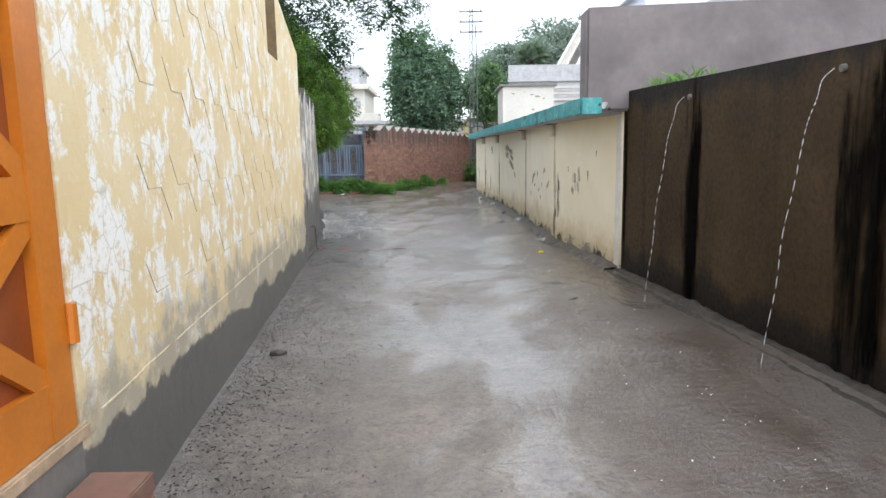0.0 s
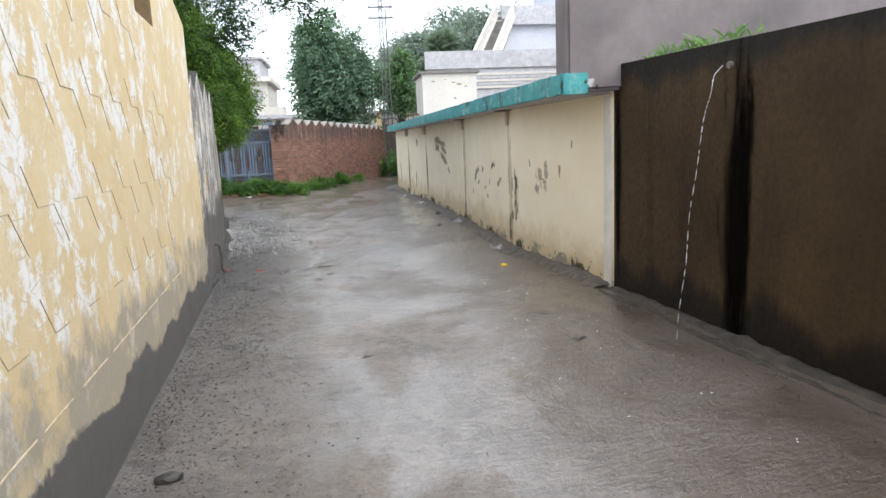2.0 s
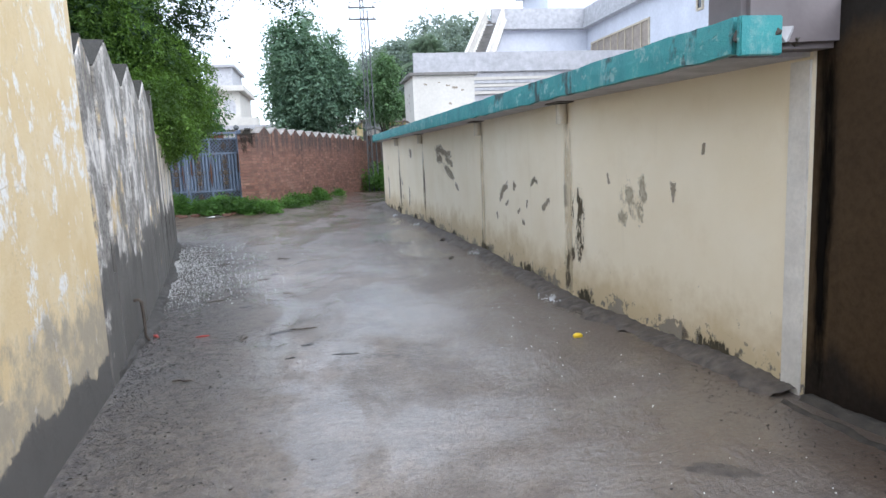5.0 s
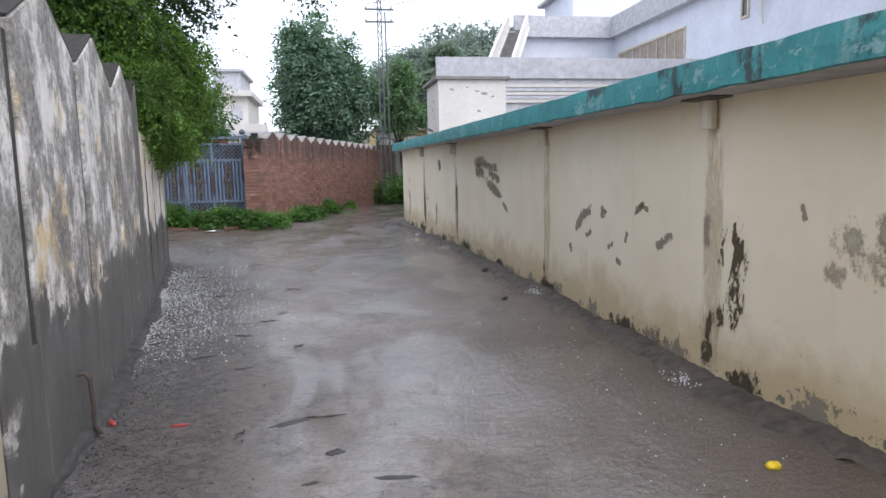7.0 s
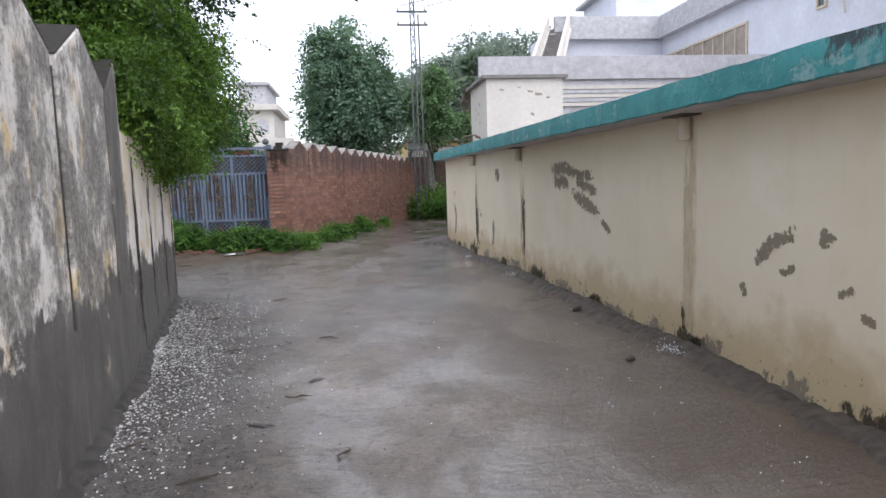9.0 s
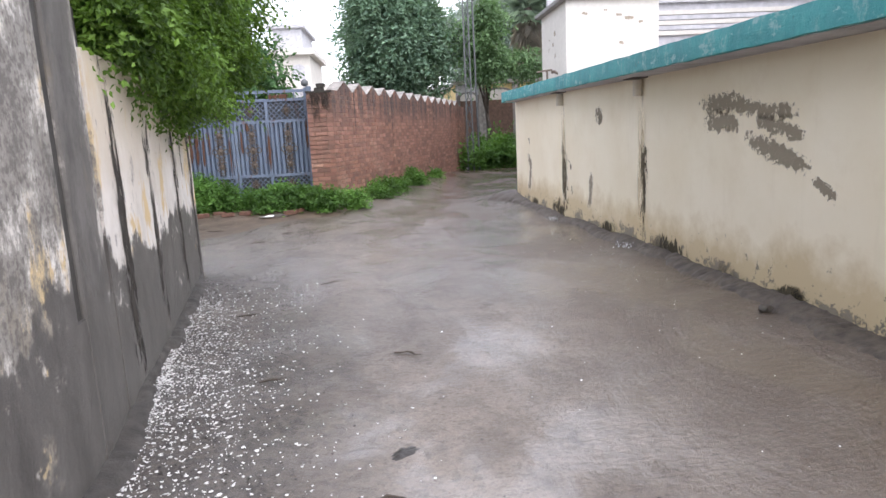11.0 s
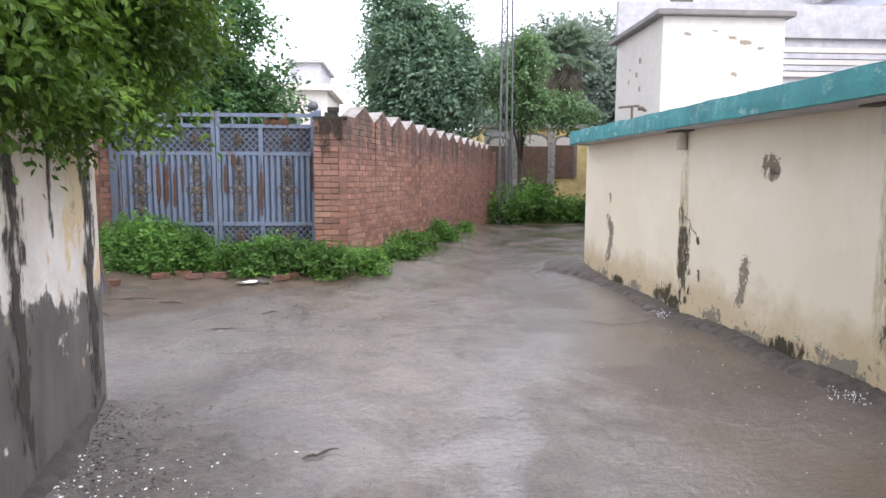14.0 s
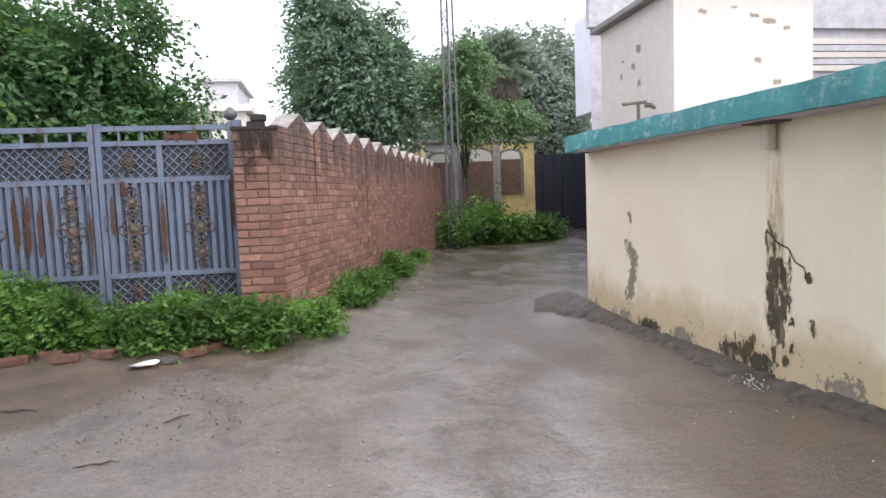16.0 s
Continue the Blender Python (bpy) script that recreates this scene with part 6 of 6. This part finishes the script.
part("pipe", tube([(-0.04, 0.0, 0.37), (0.0, 0.0, 0.375), (0.022, 0, 0.35), (0.028, 0.005, 0.2), (0.026, 0.01, 0.05), (0.05, 0.025, 0.0)], 0.013, 8), M["bark"], dp)


def build_spout(y, reach, seed):
    x = line_x(DARK, y)
    t = thing("water_spout", "small rain spout pouring water from the wall", "spout", (x, y, 1.955), group="rain spouts in the dark wall")
    part("pipe", tube([(0.12, 0, 0.02), (-0.025, 0, 0.0)], 0.024, 8), M["cement"], t)
    rng = random.Random(seed)
    bm = bmesh.new()
    T = 0.62
    u = 0.0
    while u < T:
        d = rng.uniform(0.008, 0.022)
        pts = []
        for k in range(4):
            s = u + d * k / 3
            pts.append((-0.06 - reach * s / T + 0.006 * math.sin(40 * s), 0.004 * math.cos(55 * s), -4.9 * s * s * 1.02))
        tube(pts, [0.001, 0.0034, 0.0032, 0.001], 6, bm)
        u += d * (rng.uniform(0.75, 1.15) + 0.35 * (u > 0.15))
    part("water_stream", bm, M["water"], t, "broken stream of falling water", smooth=True)


build_spout(5.88, 0.3, 1)
build_spout(3.93, 0.34, 2)


def build_splash(x, y, seed):
    rng = random.Random(seed)
    t = thing("splash", "white splash of water on the lane", "water", (x, y, float(ground_z(x, y))), group="splashes below the drain stubs")
    bm = bmesh.new()
    for k in range(110):
        a, r = rng.uniform(0, 6.283), abs(rng.gauss(0, 0.07))
        s = rng.uniform(0.002, 0.005)
        h = abs(rng.gauss(0, 0.02)) + s
        m = Matrix.Translation((r * math.cos(a), r * math.sin(a) * 1.5, h)) @ Matrix.Diagonal((s, s, s * 1.6, 1))
        bmesh.ops.create_icosphere(bm, subdivisions=1, radius=1, matrix=m)
    tagged(part("drops", bm, M["foam"], t, smooth=True), kind="stuff")


for i, y in enumerate(PIPES):
    build_splash(line_x(CREAM, y) - 0.16, y, i)

# grass on top of the dark wall
for i in range(7):
    y = 6.0 + 0.2 * i + random.uniform(-0.1, 0.1)
    t = thing("grass_tuft", "thin tuft of green grass on the wall top", "grass", (line_x(DARK, y) + 0.12, y, 2.13), group="grass on the wall top")
    bm = bmesh.new()
    rng = random.Random(i)
    for k in range(16):
        bx, by = rng.uniform(-0.08, 0.08), rng.uniform(-0.16, 0.16)
        dx, dy, h = rng.gauss(0, 0.06), rng.gauss(0, 0.06), rng.uniform(0.03, 0.12)
        a = [bm.verts.new((bx - 0.003, by, -0.01)), bm.verts.new((bx + 0.003, by, -0.01)), bm.verts.new((bx + dx * 0.5, by + dy * 0.5 + 0.002, h * 0.7)), bm.verts.new((bx + dx, by + dy, h))]
        bm.faces.new((a[0], a[1], a[2]))
        bm.faces.new((a[0], a[2], a[3]))
    part("blades", bm, M["weed"], t)
rub = thing("rubble_edge", "broken cement rubble at the slab end", "rubble", (1.98, 7.44, 1.97))
for i in range(9):
    rng = random.Random(70 + i)
    bm = bmesh.new()
    bmesh.ops.create_icosphere(bm, subdivisions=1, radius=1)
    for v in bm.verts:
        v.co = Vector((v.co.x * 0.07, v.co.y * 0.05, v.co.z * 0.045)) * rng.uniform(0.6, 1.2)
        v.co += Vector((-0.36 + 0.07 * i, rng.uniform(-0.03, 0.03), rng.uniform(0.0, 0.05)))
    part("lump", bm, M["greywhite"] if i % 2 else M["stone"], rub)


# ---- brickwork ----
BL, BH, BJ = 0.228, 0.074, 0.011


def brick_mesh(L, seed):
    rng = random.Random(seed)
    bm = box(0, L, 0, 0.1, 0, BH)
    for v in bm.verts:
        v.co += Vector((rng.uniform(-0.003, 0.003), rng.uniform(-0.003, 0.003), rng.uniform(-0.003, 0.003)))
    bmesh.ops.bevel(bm, geom=[e for e in bm.edges if e.verts[0].co.y < 0.05 and e.verts[1].co.y < 0.05], offset=0.006, segments=1, affect="EDGES")
    me = bpy.data.meshes.new("brick")
    bmesh.ops.recalc_face_normals(bm, faces=bm.faces)
    bm.to_mesh(me)
    bm.free()
    me.materials.append(M["brick"])
    return me


BRICKS = {L: [brick_mesh(L, int(L * 1000) + i) for i in range(3)] for L in (0.228, 0.109)}


def brick_face(parent, a, b, z0, z1, single_to, seed, top=None):
    """Brick courses on the face from a to b that looks to the right of the run. Bricks within single_to metres are objects."""
    rng = random.Random(seed)
    length = (Vector(b) - Vector(a)).length
    verts, faces = [], []
    rows = int(round((z1 - z0) / (BH + BJ)))
    turn = math.atan2(b[1] - a[1], b[0] - a[0])
    for r in range(rows):
        z = z0 + r * (BH + BJ)
        s = 0.0
        first = True
        while s < length - 0.03:
            L = 0.109 if (first and r % 2) or rng.random() < 0.12 else 0.228
            if s + L > length - 0.05:
                L = length - s
            first = False
            if top and not top(s, s + L, z + BH):
                s += L + BJ
                continue
            p, w, nrm = along(a, b, s)
            o = p - nrm * rng.uniform(0.006, 0.013)
            dz = rng.uniform(-0.003, 0.003)
            if s < single_to and L in BRICKS:
                ob = new("brick", BRICKS[L][rng.randrange(3)])
                ob.parent = parent
                ob.matrix_local = Matrix.Translation((o.x, o.y, z + dz)) @ Matrix.Rotation(turn + rng.uniform(-0.006, 0.006), 4, "Z")
            else:
                k = len(verts)
                for dx in (0, L):
                    for dy in (0, 0.1):
                        for dzz in (0, BH):
                            q = o + w * dx + nrm * dy
                            verts.append((q.x, q.y, z + dz + dzz))
                faces += [tuple(k + i for i in f) for f in ((0, 1, 3, 2), (4, 6, 7, 5), (0, 4, 5, 1), (2, 3, 7, 6), (0, 2, 6, 4), (1, 5, 7, 3))]
            s += L + BJ
    if verts:
        me = bpy.data.meshes.new("brickwork")
        me.from_pydata(verts, [], faces)
        me.materials.append(M["brick_far"])
        ob = tagged(new("brickwork", me), kind="stuff")
        ob.parent = parent


VALLEY, PEAK, PITCH, FIRST = 2.33, 2.53, 0.868, 0.30


def build_brick_wall():
    wall = thing("wall_brick", "old red brick boundary wall with zigzag cement-capped top", "wall", kind="structure")
    C, F = Vector(BRICK_C), Vector(BRICK_F)
    length = (F - C).length
    w = (F - C).normalized()
    nrm = Vector((-w.y, w.x))

    def quad(s0, s1, d0, d1):
        return [tuple(C + w * s + nrm * d) for s, d in ((s0, d0), (s1, d0), (s1, d1), (s0, d1))]
    part("mortar_core", prism(quad(0, length, 0.0, 0.22), -0.2, VALLEY - 0.01), M["mortar"], wall, "recessed grey mortar")
    brick_face(wall, C, F, -0.12, VALLEY, 2.45, 5)
    # zigzag merlons
    s = FIRST
    i = 0
    while s + PITCH < length:
        m = s + PITCH / 2
        bm = bmesh.new()
        fr, bk = [], []
        for ss, z in ((s + 0.02, VALLEY - 0.02), (s + PITCH - 0.02, VALLEY - 0.02), (m, PEAK - 0.015)):
            p = C + w * ss
            q = p + nrm * 0.22
            fr.append(bm.verts.new((p.x, p.y, z)))
            bk.append(bm.verts.new((q.x, q.y, z)))
        bm.faces.new(fr)
        bm.faces.new(bk[::-1])
        for k in range(3):
            bm.faces.new((fr[k], fr[(k + 1) % 3], bk[(k + 1) % 3], bk[k]))
        part("merlon", bm, M["brick_far"], wall)
        for z, half in ((VALLEY + 0.005, 0.27), (VALLEY + 0.09, 0.11)):
            n = 2 if half > 0.2 else 1
            for k in range(n):
                L = 2 * half / n - BJ
                p = C + w * (m - half + k * (2 * half / n)) - nrm * 0.009
                ob = new("brick", BRICKS[0.228][k])
                ob.parent = wall
                ob.matrix_local = Matrix.Translation((p.x, p.y, z)) @ Matrix.Rotation(math.atan2(w.y, w.x), 4, "Z") @ Matrix.Diagonal((L / 0.228, 1, 0.9, 1))
        for sa, sb, za, zb in ((s - 0.005, m, VALLEY - 0.01, PEAK), (m, s + PITCH + 0.005, PEAK, VALLEY - 0.01)):
            bm = bmesh.new()
            vs = []
            for ss, z in ((sa, za), (sb, zb)):
                for d in (0.004, 0.25):
                    p = C + w * ss + nrm * d
                    vs += [bm.verts.new((p.x, p.y, z)), bm.verts.new((p.x, p.y, z + 0.014))]
            for f in ((0, 1, 3, 2), (4, 6, 7, 5), (0, 4, 5, 1), (2, 3, 7, 6), (0, 2, 6, 4), (1, 5, 7, 3)):
                bm.faces.new([vs[q] for q in f])
            part("cap", bm, M["cement_cap"], wall, "sloping cement cap")
        # wet black run below the valley
        bm = bmesh.new()
        run = (0.9, 0.35, 0.55, 1.25, 0.6, 0.3, 0.5, 0.4)[i % 8]
        prev = None
        for k in range(11):
            z = VALLEY + 0.02 - run * k / 10
            hw = 0.022 * (1 - 0.6 * k / 10) + 0.006 * noise.noise((s, z * 6, 0))
            cur = []
            for d in (-hw, hw):
                p = C + w * (s + PITCH + d) - nrm * 0.016
                cur.append(bm.verts.new((p.x, p.y, z)))
            if prev:
                bm.faces.new((prev[0], prev[1], cur[1], cur[0]))
            prev = cur
        part("streak", bm, M["moss"], wall, "black water streak")
        s += PITCH
        i += 1


build_brick_wall()


def build_pillar(x0, x1, top, right_face, label):
    t = thing("gate_pillar", label, "pillar", group="brick pillars of the blue gate")
    part("mortar_core", box(x0 + 0.008, x1 - 0.004, 23.308, 23.9, -0.2, top - 0.012), M["mortar"], t)
    brick_face(t, (x0, 23.3), (x1, 23.3), -0.12, top, 9, int(x1 * 100))
    if right_face:
        brick_face(t, (x1, 23.41), (x1, 23.9), -0.12, top, 9, int(x1 * 10))
    for cx, cz, w, h in ((x0 + 0.15, top - 0.2, 0.5, 0.9), (x1 - 0.12, top - 0.15, 0.4, 0.6), ((x0 + x1) / 2, top - 0.05, 0.9, 0.5)):
        bm = bmesh.new()
        uv = bm.loops.layers.uv.new("UVMap")
        xa, xb = max(x0, cx - w / 2), min(x1, cx + w / 2)
        f = bm.faces.new([bm.verts.new(v) for v in ((xa, 23.284 - 0.001 * w, cz - h / 2), (xb, 23.284 - 0.001 * w, cz - h / 2), (xb, 23.284 - 0.001 * w, top), (xa, 23.284 - 0.001 * w, top))])
        for lp, c in zip(f.loops, (((xa - cx) / w + 0.5, 0), ((xb - cx) / w + 0.5, 0), ((xb - cx) / w + 0.5, 0.5 + (top - cz) / h), ((xa - cx) / w + 0.5, 0.5 + (top - cz) / h))):
            lp[uv].uv = c
        part("soot", bm, M["d_soot"], t, "black mould below the cap")
    part("cap", box(x0 - 0.012, x1 + 0.012, 23.285, 23.9, top - 0.01, top + 0.03, 0.008), M["moss"], t, "blackened cement cap")
    return t


gp = build_pillar(-2.74, -2.275, 2.3, False, "red brick gate pillar blackened at the top")
for i, (dx, dz) in enumerate(((0.06, 0.03), (0.1, 0.105))):
    part("stump_brick", box(-2.66 + dx, -2.45 + dx * 0.6, 23.45, 23.56, 2.3 + dz, 2.37 + dz, 0.008), M["moss"], gp, "blackened loose brick")
build_pillar(-6.45, -5.76, 2.14, True, "red brick gate pillar beside the mud verge")
wall_run("wall_brick_left", [(-16, 23.4), (-6.45, 23.4)], -0.2, 2.0, 0.22, M["brick_far"], "red brick boundary wall", 1)
